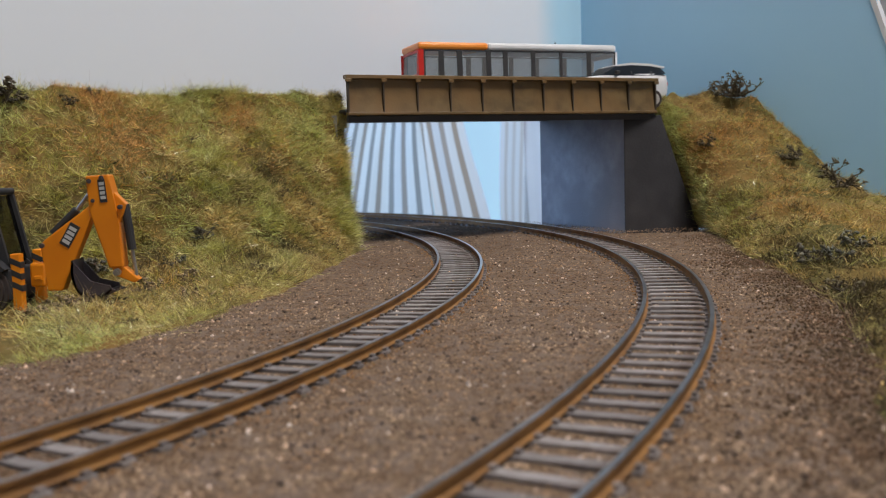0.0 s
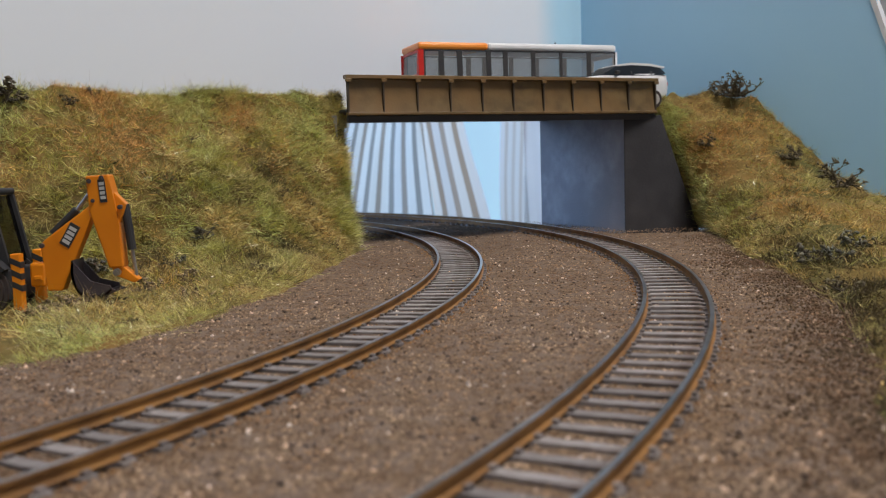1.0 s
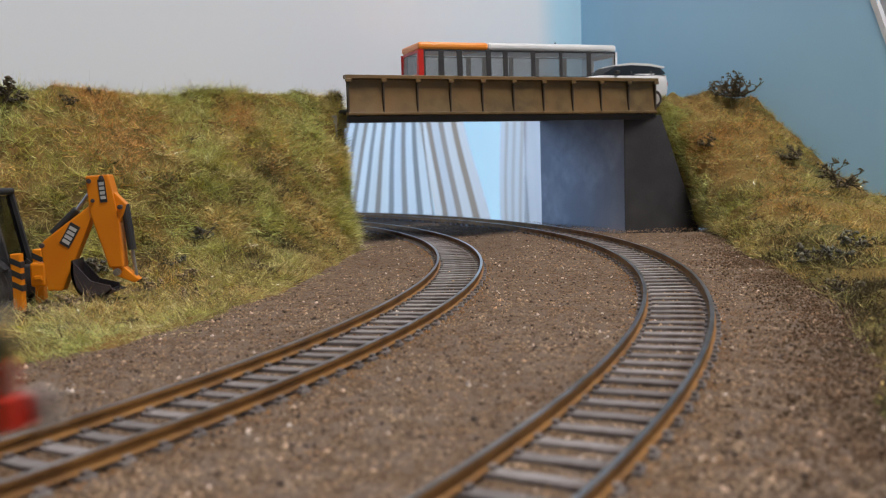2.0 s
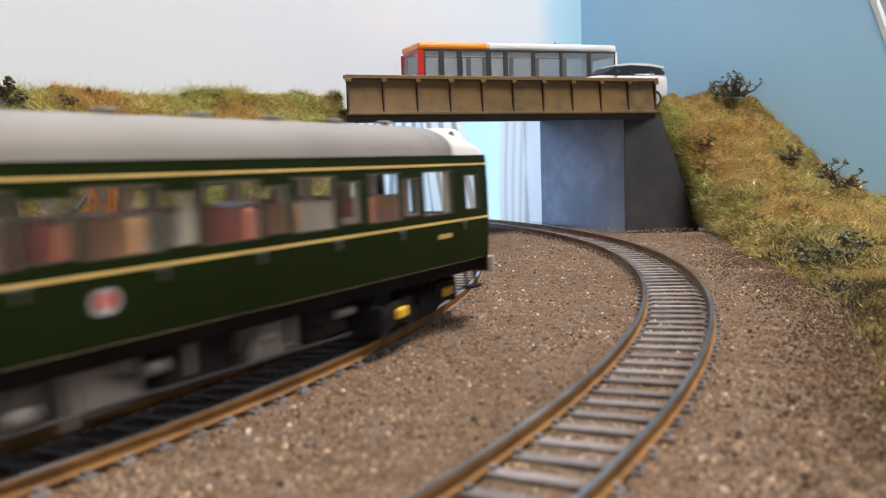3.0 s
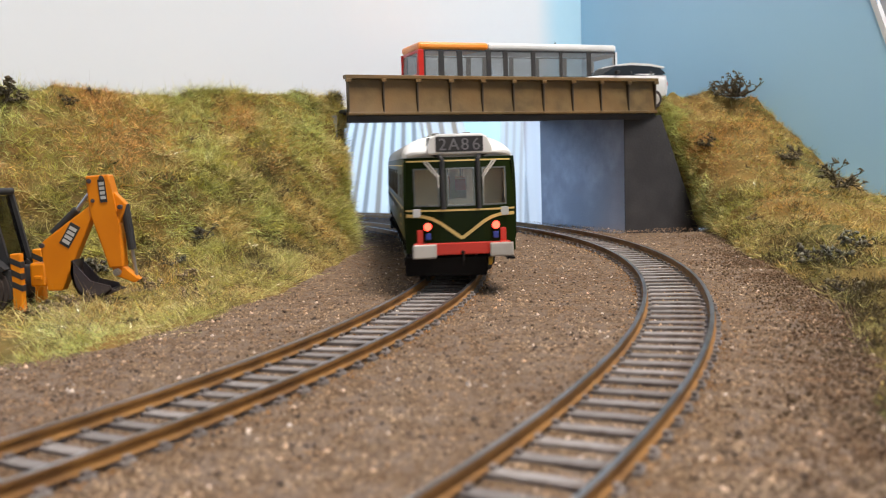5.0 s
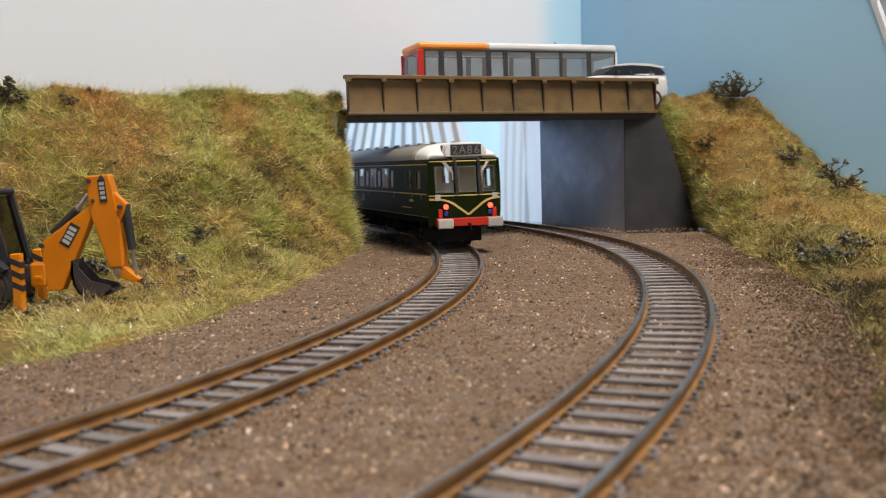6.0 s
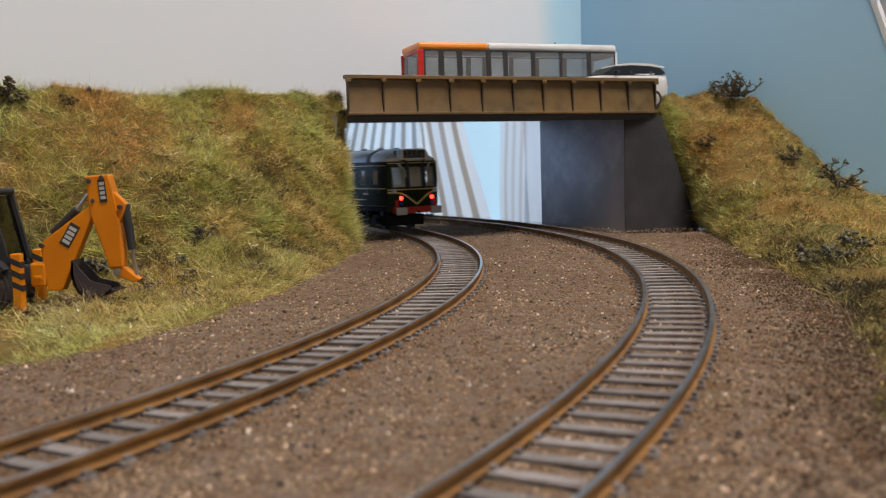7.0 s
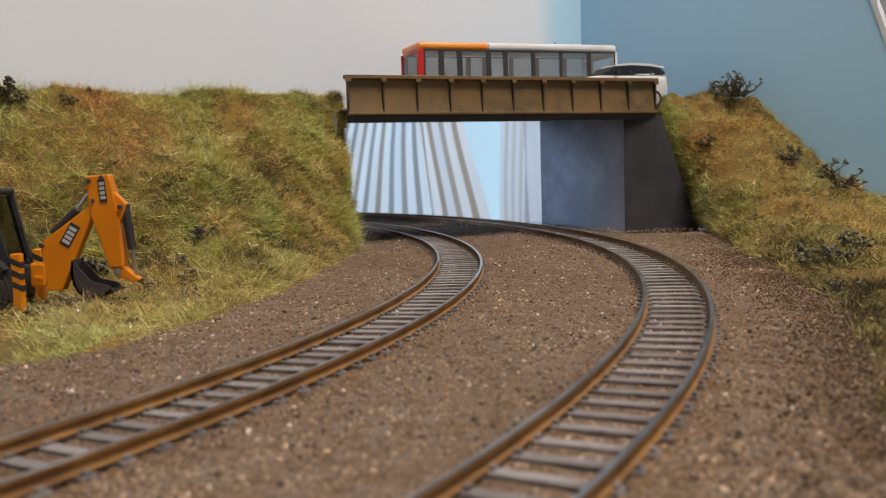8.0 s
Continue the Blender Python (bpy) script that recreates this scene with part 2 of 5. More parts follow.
    ln.new(x.outputs[2], b.inputs["Base Color"])
    return m


M_BACK_SKY = sky_paint("backdrop_white_to_blue", (0.40, 0.62, 0.74), (0.67, 0.71, 0.745), 0.028, 0.056)
M_RIGHT_SKY = sky_paint("backdrop_blue", (0.35, 0.59, 0.79), (0.39, 0.66, 0.87), 0.02, 0.2)


# ---- baseboard and ballast ----
def ground_z(x, y):
    """Uneven ballast, heaped up round the sleepers of both tracks."""
    a = abs(math.hypot(x - LEFT_C[0], y - LEFT_C[1]) - LEFT_R)
    b = abs(math.hypot(x - RIGHT_C[0], y - RIGHT_C[1]) - RIGHT_R)
    k = min(1.0, max(0.0, (17.0 - min(a, b)) / 6.0))
    z = 0.7 * smooth_noise(x, y, 23) + 0.35 * smooth_noise(x, y, 6, 3.0) - 0.35
    return lerp(z, -0.02 + 0.30 * smooth_noise(x, y, 7, 3.0), k)


def build_ground():
    # a board whose far edge follows the outer track, with gently uneven ballast on it
    xs = np.concatenate([np.linspace(-700, -300, 20)[:-1], np.linspace(-300, 260, 260)[:-1], np.linspace(260, 420, 10)])
    fs = np.concatenate([np.linspace(0, 0.28, 10)[:-1], np.linspace(0.28, 1, 300)])
    nx, ny = len(xs), len(fs)
    verts, faces = [], []
    for j, f in enumerate(fs):
        for x in xs:
            far = 1010 if x < -465 else RIGHT_C[1] + math.sqrt(max((RIGHT_R + 34) ** 2 - (x - RIGHT_C[0]) ** 2, 0.0)) if x < RIGHT_C[0] + RIGHT_R + 20 else 480
            far = max(min(far, 1010), 520)
            y = lerp(-300, far, f)
            z = ground_z(x, y)
            if j == ny - 1:
                z -= 4
            verts.append((x, y, z))
    for j in range(ny - 1):
        for i in range(nx - 1):
            a = j * nx + i
            faces.append((a, a + 1, a + nx + 1, a + nx))
    ob = raw_mesh("ground", verts, faces, [M_BALLAST])
    ob.data.polygons.foreach_set("use_smooth", [True] * len(ob.data.polygons))
    tagged(ob, "brown gritty scenic ground of fine ballast on a baseboard", "ground", kind="structure")
    bm = bmesh.new()
    prism(bm, [(-720, -320), (440, -320), (440, 500), (110, 660), (-60, 880), (-300, 960), (-720, 1000)], -30, -8, "z")
    tagged(finish("baseboard", bm, M_WOOD), "timber baseboard under the model landscape", "baseboard", kind="structure")
    for x, y in ((-690, -290), (410, -290), (410, 440), (-690, 960)):
        bm = bmesh.new()
        box(bm, x - 22, x + 22, y - 22, y + 22, -900, -30, 2)
        tagged(finish("baseboard_leg", bm, M_WOOD), "square timber leg under the baseboard", "leg", kind="structure")


def stones(name, n, seed, region, size, material, label, z=0.0):
    """Loose ballast: many small six-sided chips, one mesh."""
    rng = np.random.default_rng(seed)
    base = np.array([(1, 0, 0), (-1, 0, 0), (0, 1, 0), (0, -1, 0), (0, 0, 1), (0, 0, -1)], float)
    tri = np.array([(0, 2, 4), (2, 1, 4), (1, 3, 4), (3, 0, 4), (2, 0, 5), (1, 2, 5), (3, 1, 5), (0, 3, 5)])
    pts = region(rng, n)
    n = len(pts)
    s = size[0] * (size[1] / size[0]) ** (rng.random(n) ** 2.2)
    sc = s[:, None, None] * rng.uniform(0.5, 1.15, (n, 1, 3))
    v = base[None] * sc + rng.normal(0, 0.16, (n, 6, 3)) * s[:, None, None]
    q = rng.normal(size=(n, 4))
    q /= np.linalg.norm(q, axis=1)[:, None]
    w, x, y, zz = q.T
    R = np.stack([1 - 2 * (y * y + zz * zz), 2 * (x * y - w * zz), 2 * (x * zz + w * y), 2 * (x * y + w * zz), 1 - 2 * (x * x + zz * zz), 2 * (y * zz - w * x),
                  2 * (x * zz - w * y), 2 * (y * zz + w * x), 1 - 2 * (x * x + y * y)], 1).reshape(n, 3, 3)
    v = np.einsum("nij,nkj->nki", R, v)
    v[:, :, 0] += pts[:, 0, None]
    v[:, :, 1] += pts[:, 1, None]
    v[:, :, 2] += z + pts[:, 2, None] - (s * 0.04)[:, None]
    f = tri[None] + 6 * np.arange(n)[:, None, None]
    ob = raw_mesh(name, v.reshape(-1, 3), f.reshape(-1, 3), [material])
    return tagged(ob, label, "ballast", kind="stuff")


def off_track(x, y, half):
    a = np.abs(np.hypot(x - LEFT_C[0], y - LEFT_C[1]) - LEFT_R)
    b = np.abs(np.hypot(x - RIGHT_C[0], y - RIGHT_C[1]) - RIGHT_R)
    return (a > half) & (b > half)


PHASES = ((7.235, -261.37), (8.125, -96.0))    # sleeper spacing and a first sleeper, along each track


def toe_dirt(rng, n):
    """Spots along the foot of the right bank, thinning out over the ballast."""
    out = []
    for _ in range(n):
        x, y, z = bank_point(RIGHT_BANK, 0.22 + 0.75 * rng.random(), 0.0)
        d = abs(rng.normal(0, 1.2))
        out.append((x - d * 10 + rng.normal(0, 3) + 3, y - d * 5 + rng.normal(0, 4), 0.0 if d > 0.3 else 0.4))
    return np.array(out)


def near_field(power):
    def region(rng, n):
        y = 75 + 560 * rng.random(n) ** power
        x = (rng.random(n) * 2 - 1) * (y * 0.52 + 12)
        free = off_track(x, y, 10.4)
        left_a = np.arctan2(y - LEFT_C[1], x - LEFT_C[0]) * LEFT_R
        right_a = np.arctan2(y - RIGHT_C[1], x - RIGHT_C[0]) * RIGHT_R
        on_left = np.abs(np.hypot(x - LEFT_C[0], y - LEFT_C[1]) - LEFT_R) < 9.8
        gap = np.where(on_left, (left_a - PHASES[0][1]) / PHASES[0][0], (right_a - PHASES[1][1]) / PHASES[1][0]) % 1.0
        ok = free | ((gap > 0.24) & (gap < 0.76)) | (rng.random(n) < 0.11)
        x, y = x[ok], y[ok]
        lift = np.where(free, 0.0, 0.02)[ok]
        z = lift + np.array([ground_z(a, b) for a, b in zip(x, y)])
        return np.stack([x, y, z], 1)
    return region


def beside_rails(rng, n):
    """Spots close along all four rails, where rust has run into the ballast."""
    track = rng.integers(0, 2, n)
    rail_side = np.where(rng.random(n) < 0.5, -8.8, 8.8)
    off = rail_side + rng.normal(0, 1.5, n) + np.sign(rail_side) * 0.9
    out = []
    for k, o in zip(track, off):
        c, r = ((LEFT_C, LEFT_R), (RIGHT_C, RIGHT_R))[k]
        a = rng.uniform(-0.75, 0.42)
        x, y = c[0] + (r + o) * math.cos(a), c[1] + (r + o) * math.sin(a)
        out.append((x, y, ground_z(x, y) + 0.05))
    return np.array(out)


# ---- tracks ----
def arc_point(c, r, a):
    return (c[0] + r * math.cos(a), c[1] + r * math.sin(a))


RAIL_SECTION = [(-0.55, RAIL_TOP - 0.12), (-0.42, RAIL_TOP), (0.42, RAIL_TOP), (0.55, RAIL_TOP - 0.12), (0.55, RAIL_TOP - 0.75), (0.2, RAIL_TOP - 1.0),
                (0.2, RAIL_TOP - 2.1), (0.95, RAIL_TOP - 2.35), (0.95, RAIL_TOP - 2.6), (-0.95, RAIL_TOP - 2.6), (-0.95, RAIL_TOP - 2.35), (-0.2, RAIL_TOP - 2.1),
                (-0.2, RAIL_TOP - 1.0), (-0.55, RAIL_TOP - 0.75)]


def rail(c, r, a0, a1, parent):
    n = 150
    bm = bmesh.new()
    rows = []
    for i in range(n + 1):
        a = lerp(a0, a1, i / n)
        rows.append([bm.verts.new((c[0] + (r + u) * math.cos(a), c[1] + (r + u) * math.sin(a), z)) for u, z in RAIL_SECTION])
    k = len(RAIL_SECTION)
    for i in range(n):
        for j in range(k):
            f = bm.faces.new((rows[i][j], rows[i + 1][j], rows[i + 1][(j + 1) % k], rows[i][(j + 1) % k]))
            f.material_index = 1 if j in (0, 1, 2) else 0
    bm.faces.new(rows[0])
    bm.faces.new(rows[-1][::-1])
    return part("rail", bm, [M_RAIL_SIDE, M_RAIL_TOP], parent)


def sleeper_mesh():
    bm = bmesh.new()
    box(bm, -10.9, 10.9, -1.5, 1.5, -0.8, 0.7, 0.22)
    for s in (-1, 1):
        for o in (-1.35, 1.35):
            x = s * 8.8 + o
            box(bm, x - 0.5, x + 0.5, -0.7, 0.7, 0.6, 1.4)
    return bm


def build_track(name, c, r, a0, a1, label, seed, pitch, phase):
    t = thing(name, label, "railway track", kind="structure")
    rail(c, r - 8.8, a0, a1, t)
    rail(c, r + 8.8, a0, a1, t)
    rng = random.Random(seed)
    first = part("sleeper", sleeper_mesh(), M_SLEEPER, t)
    k0, k1 = math.ceil((a0 * r - phase) / pitch), math.floor((a1 * r - phase) / pitch)
    for i in range(k0, k1 + 1):
        a = (phase + i * pitch) / r
        ob = first if i == k0 else new("sleeper", first.data)
        ob.parent = t
        x, y = arc_point(c, r, a)
        ob.matrix_basis = at(x + rng.gauss(0, 0.12), y + rng.gauss(0, 0.12), rng.gauss(0, 0.06), math.degrees(a) + rng.gauss(0, 0.7))
    return t


# ---- banks: lines of spots (toe, apron, foot, shoulder, crest) joined into a rough surface ----
LEFT_BANK = [
    [(-240, 60, -1), (-300, 130, 2), (-340, 200, 4), (-375, 240, 50), (-400, 255, 80)],
    [(-150, 130, -1), (-190, 190, 2), (-235, 270, 4), (-262, 302, 48), (-290, 320, 80)],
    [(-99, 190, -1), (-118, 236, 2), (-182, 312, 4), (-207, 340, 46), (-236, 358, 80)],
    [(-83, 216, -1), (-100, 258, 2), (-135, 335, 6), (-150, 368, 44), (-172, 405, 80)],
    [(-66, 262, -1), (-78, 298, 2.5), (-92, 365, 7), (-103, 400, 44), (-120, 444, 80)],
    [(-55, 322, -1), (-60, 350, 3), (-66, 392, 9), (-75, 428, 45), (-88, 468, 80)],
    [(-46, 415, -1), (-48, 432, 4), (-49, 446, 12), (-54, 463, 46), (-60, 486, 80)],
    [(-44, 455, -1), (-46, 462, 4), (-48, 468, 14), (-50, 478, 46), (-52, 490, 80)],
]
RIGHT_BANK = [
    [(150, 562, -1), (146, 564, 8), (136, 568, 34), (126, 571, 62), (119, 575, 80)],
    [(161, 543, -1), (157, 549, 8), (148, 553, 34), (138, 556, 62), (132, 562, 80)],
    [(151, 497, -1), (152, 514, 8), (152.5, 537, 34), (153, 553, 62), (157, 574, 80)],
    [(132, 405, -1), (146, 440, 7), (166, 490, 26), (186, 540, 54), (204, 574, 74)],
    [(124, 345, -1), (142, 385, 5), (170, 440, 17), (200, 505, 32), (226, 548, 40)],
    [(116, 290, -1), (138, 325, 4), (172, 385, 9), (214, 455, 14), (252, 516, 16)],
    [(103, 234, -1), (130, 265, 3), (170, 310, 5), (230, 380, 8), (290, 468, 10)],
    [(82, 178, -1), (115, 200, 3), (160, 235, 4), (230, 290, 6), (310, 360, 7)],
    [(60, 120, -1), (95, 135, 3), (150, 160, 4), (230, 190, 5), (320, 230, 6)],
    [(42, 60, -1), (80, 70, 3), (150, 80, 4), (230, 90, 5), (320, 100, 6)],
]


def bank_point(bank, u, v):
    """Spot on a bank: u along it and v up it, each 0 to 1."""
    def cat(p0, p1, p2, p3, f):
        return tuple(0.5 * (2 * b + (c - a) * f + (2 * a - 5 * b + 4 * c - d) * f * f + (3 * b - a - 3 * c + d) * f ** 3) for a, b, c, d in zip(p0, p1, p2, p3))

    def along(row, f):
        k = min(int(f * (len(row) - 1)), len(row) - 2)
        g = f * (len(row) - 1) - k
        g0, g3 = row[max(k - 1, 0)], row[min(k + 2, len(row) - 1)]
        return cat(g0, row[k], row[k + 1], g3, g)
    k = min(int(u * (len(bank) - 1)), len(bank) - 2)
    rows = [along(bank[max(0, min(k + o, len(bank) - 1))], v) for o in (-1, 0, 1, 2)]
    return cat(*rows, u * (len(bank) - 1) - k)


def rough_bank(bank, u, v):
    x, y, z = bank_point(bank, u, v)
    k = min(1.0, v * 4)
    z += k * (4.2 * smooth_noise(x + z * 0.4, y + z * 0.7, 26) + 4.0 * smooth_noise(x + z * 0.5, y + z, 10, 5.0))
    x += k * 2.2 * smooth_noise(y, z, 17, 9.0)
    y += k * (2.6 * smooth_noise(x, z, 15, 2.0) + 2.2 * smooth_noise(x, z, 6.5, 4.0))
    return (x, y, z)


def build_bank(name, bank, label, back):
    nu, nv = 110, 56
    verts = [rough_bank(bank, i / (nu - 1), j / (nv - 1)) for j in range(nv) for i in range(nu)]
    # behind the crest the top runs on level to the backdrop, and skirts drop to the board
    tops = [verts[(nv - 1) * nu + i] for i in range(nu)]
    for x, y, z in tops:
        verts.append((x + back[0], y + back[1], z - 7.0))
    for x, y, z in tops:
        verts.append((x + back[0], y + back[1], -4.0))
    faces = []
    for j in range(nv + 1):
        for i in range(nu - 1):
            a = j * nu + i
            faces.append((a, a + 1, a + nu + 1, a + nu))
    ob = raw_mesh(name, verts, faces, [M_EARTH])
    ob.data.polygons.foreach_set("use_smooth", [True] * len(ob.data.polygons))
    return tagged(ob, label, "embankment", kind="structure")


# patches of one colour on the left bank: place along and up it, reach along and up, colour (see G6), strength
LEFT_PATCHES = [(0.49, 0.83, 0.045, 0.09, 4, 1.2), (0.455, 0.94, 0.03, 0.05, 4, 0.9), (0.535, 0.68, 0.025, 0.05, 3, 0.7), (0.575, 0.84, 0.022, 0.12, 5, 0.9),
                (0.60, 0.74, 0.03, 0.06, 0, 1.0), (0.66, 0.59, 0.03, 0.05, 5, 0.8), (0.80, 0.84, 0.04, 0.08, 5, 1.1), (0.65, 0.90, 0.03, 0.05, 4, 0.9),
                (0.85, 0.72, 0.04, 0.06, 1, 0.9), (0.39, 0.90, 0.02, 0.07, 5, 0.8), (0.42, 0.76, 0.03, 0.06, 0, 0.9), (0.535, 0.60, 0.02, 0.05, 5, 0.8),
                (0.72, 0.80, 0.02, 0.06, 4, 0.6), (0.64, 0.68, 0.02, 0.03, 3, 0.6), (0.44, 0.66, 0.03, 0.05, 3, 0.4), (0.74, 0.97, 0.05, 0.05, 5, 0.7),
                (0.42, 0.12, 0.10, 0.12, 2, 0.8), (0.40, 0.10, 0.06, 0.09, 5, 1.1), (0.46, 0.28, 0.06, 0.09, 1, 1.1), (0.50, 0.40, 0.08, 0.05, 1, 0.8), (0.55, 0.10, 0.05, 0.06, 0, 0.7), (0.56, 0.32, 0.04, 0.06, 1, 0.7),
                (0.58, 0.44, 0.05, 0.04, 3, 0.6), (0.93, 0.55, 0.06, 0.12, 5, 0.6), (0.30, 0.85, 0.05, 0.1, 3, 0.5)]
RIGHT_PATCHES = [(0.12, 0.5, 0.05, 0.45, 1, 0.9), (0.13, 0.55, 0.05, 0.4, 5, 1.1), (0.22, 0.45, 0.04, 0.2, 5, 0.7),
                 (0.17, 0.75, 0.04, 0.12, 5, 0.7), (0.25, 0.62, 0.05, 0.1, 4, 1.1), (0.33, 0.80, 0.04, 0.12, 4, 0.9), (0.30, 0.35, 0.05, 0.1, 0, 0.8),
                 (0.42, 0.55, 0.05, 0.12, 4, 0.8), (0.48, 0.30, 0.05, 0.1, 3, 0.9), (0.55, 0.62, 0.05, 0.14, 1, 0.8), (0.20, 0.2, 0.05, 0.12, 1, 0.6),
                 (0.66, 0.16, 0.12, 0.14, 3, 1.2), (0.85, 0.15, 0.12, 0.16, 3, 1.0)]


def grass(name, bank, n, seed, materials, label, length=(3.0, 7.5), vmin=0.03, width=0.13, umin=0.0, dry=0.0, apron=0.0, dead=0.10, vmax=1.0):
    """Static grass: thin two-jointed blades, leaning as tufts do; the mix of colours and the length follow patches. One mesh."""
    rng = np.random.default_rng(seed)
    verts, mats_i = [], []
    us, vs = umin + (1 - umin) * rng.random(n), vmin + (vmax - vmin) * rng.random(n)
    for u, v in zip(us, vs):
        if v < 0.12 and rng.random() > (v / 0.12) ** 1.5:
            continue
        x, y, z = rough_bank(bank, u, v)
        a, b = x + z * 0.5, y + z * 0.8
        p = 1.5 * smooth_noise(a, b, 34, 7.0) + 0.7 * smooth_noise(a, b, 11, 1.0) - dry
        bald = smooth_noise(a, b, 15, 21.0)
        if bald < -0.36 and rng.random() < 0.6:
            continue
        if apron and v < 0.4 and rng.random() < 0.35:
            continue
        pick = p + rng.normal(0, 0.13)
        mi = 0 if pick > 0.0 else 1
        light = 1.3 * smooth_noise(a, b, 17, 12.0) + 0.5 * smooth_noise(a, b, 6, 14.0)
        flat = apron * max(0.0, 1 - v / 0.42)
        if rng.random() < 0.14 + 0.75 * max(0.0, light) + 0.40 * flat:
            mi = 2
        elif rng.random() < dead + 1.6 * max(0.0, -light - 0.03):
            mi = 3
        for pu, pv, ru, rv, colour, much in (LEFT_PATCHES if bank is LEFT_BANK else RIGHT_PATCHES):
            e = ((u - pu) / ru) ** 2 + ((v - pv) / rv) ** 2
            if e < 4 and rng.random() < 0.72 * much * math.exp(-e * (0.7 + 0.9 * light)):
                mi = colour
        ln = rng.uniform(*length) * (0.8 + 0.6 * (p + 0.2)) * (1 - 0.72 * flat) * (1.25 if mi == 2 else 1.0)
        sw = 5.0 * smooth_noise(a, b, 5, 30.0)
        d = Vector((0.45 * math.sin(sw) + rng.normal(0, 0.8), -0.35 + 0.3 * math.cos(sw * 1.3) + rng.normal(0, 0.65), 0.5 + rng.normal(0, 0.5))).normalized()
        side = Vector((rng.normal(), rng.normal() * 0.3, rng.normal() * 0.3)).cross(d)
        side = side.normalized() * width * rng.uniform(0.55, 1.3) * (1 - 0.4 * flat)
        o = Vector((x, y, z - 0.4))
        mid = o + d * ln * 0.55
        tip = o + d * ln + Vector((rng.normal() * 0.5, rng.normal() * 0.4 - 0.1, rng.normal() * 0.4 - 0.1)) * ln * 0.3
        verts += [o - side, o + side, mid + side * 0.75, mid - side * 0.75, tip]
        mats_i.append(mi)
    k = len(mats_i)
    o = 5 * np.arange(k)[:, None]
    tris = np.concatenate([np.stack([o + 0, o + 1, o + 2], 2).reshape(-1, 3), np.stack([o + 0, o + 2, o + 3], 2).reshape(-1, 3), np.stack([o + 3, o + 2, o + 4], 2).reshape(-1, 3)])
    ob = raw_mesh(name, np.array([tuple(v) for v in verts]), tris, materials, mats=np.tile(mats_i, 3))
    return tagged(ob, label, "grass", kind="stuff")


def sheet(bm, us, zs, place):
    """One thin pane over a grid."""
    g = [[bm.verts.new(place(u, z)) for u in us] for z in zs]
    for j in range(len(zs) - 1):
        for i in range(len(us) - 1):
            bm.faces.new((g[j][i], g[j][i + 1], g[j + 1][i + 1], g[j + 1][i]))
    return bm


# ---- bridge ----
G0, G1 = Vector((-46.8, 470, 0)), Vector((129.8, 548, 0))      # girder line on plan
G_LEN = (G1 - G0).length
G_TURN = math.degrees(math.atan2(G1.y - G0.y, G1.x - G0.x))
G_BOT, G_TOP = 68.6, 89.2


def build_bridge():
    t = thing("girder_bridge", "brown plate girder road bridge spanning both tracks", "bridge", at(G0.x, G0.y, 0, G_TURN))
    n = 10
    step = (G_LEN - 1.5) / n
    for i in range(n):
        bm = bmesh.new()
        x0, x1 = 0.8 + i * step + 0.5, 0.8 + (i + 1) * step - 0.5
        # hollow plate: set back under the top flange, sweeping out to the bottom one
        k = 12
        z0, z1 = G_BOT + 1.6, G_TOP - 1.95
        pts = [(1.1 - 1.7 * (1 - j / k) ** 2.4, lerp(z0, z1, j / k)) for j in range(k + 1)]
        prism(bm, pts + [(2.6, z1), (2.6, z0)], x0, x1, "x")
        part("panel", bm, M_GIRDER, t)
    for i in range(n + 1):
        x = 0.8 + i * step
        bm = bmesh.new()
        box(bm, x - 0.4, x + 0.4, -1.0, 2.0, G_BOT + 1.0, G_TOP - 3.0, 0.15)
        rib = part("rib", bm, M_GIRDER_DARK, t)
        bm = bmesh.new()
        box(bm, x - 1.5, x + 1.5, -2.0, 0.0, G_TOP - 3.6, G_TOP - 1.9, 0.2)
        part("rib_cap", bm, M_GIRDER, rib)
    bm = bmesh.new()
    box(bm, -0.8, G_LEN + 0.6, -1.9, 3.0, G_TOP - 2.0, G_TOP, 0.3)
    part("top_flange", bm, M_GIRDER, t)
    bm = bmesh.new()
    box(bm, 0, G_LEN, -1.7, 3.0, G_BOT, G_BOT + 1.6, 0.3)
    part("bottom_flange", bm, M_GIRDER, t)
    bm = bmesh.new()
    box(bm, -0.5, G_LEN, 3.1, 98, DECK_Z - 1.5, DECK_Z, 0.3)
    part("deck", bm, [M_ROAD], t, "grey road deck")
    for y in (6, 28, 50, 72, 94):
        bm = bmesh.new()
        box(bm, 0.5, G_LEN - 2, y, y + 3, DECK_Z - 2.6, DECK_Z - 1.5, 0.2)
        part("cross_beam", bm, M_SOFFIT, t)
    bm = bmesh.new()
    box(bm, 0.3, G_LEN - 0.4, 0.6, 3.0, G_BOT - 3.4, G_BOT - 0.05, 0.2)
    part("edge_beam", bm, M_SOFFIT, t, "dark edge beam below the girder")


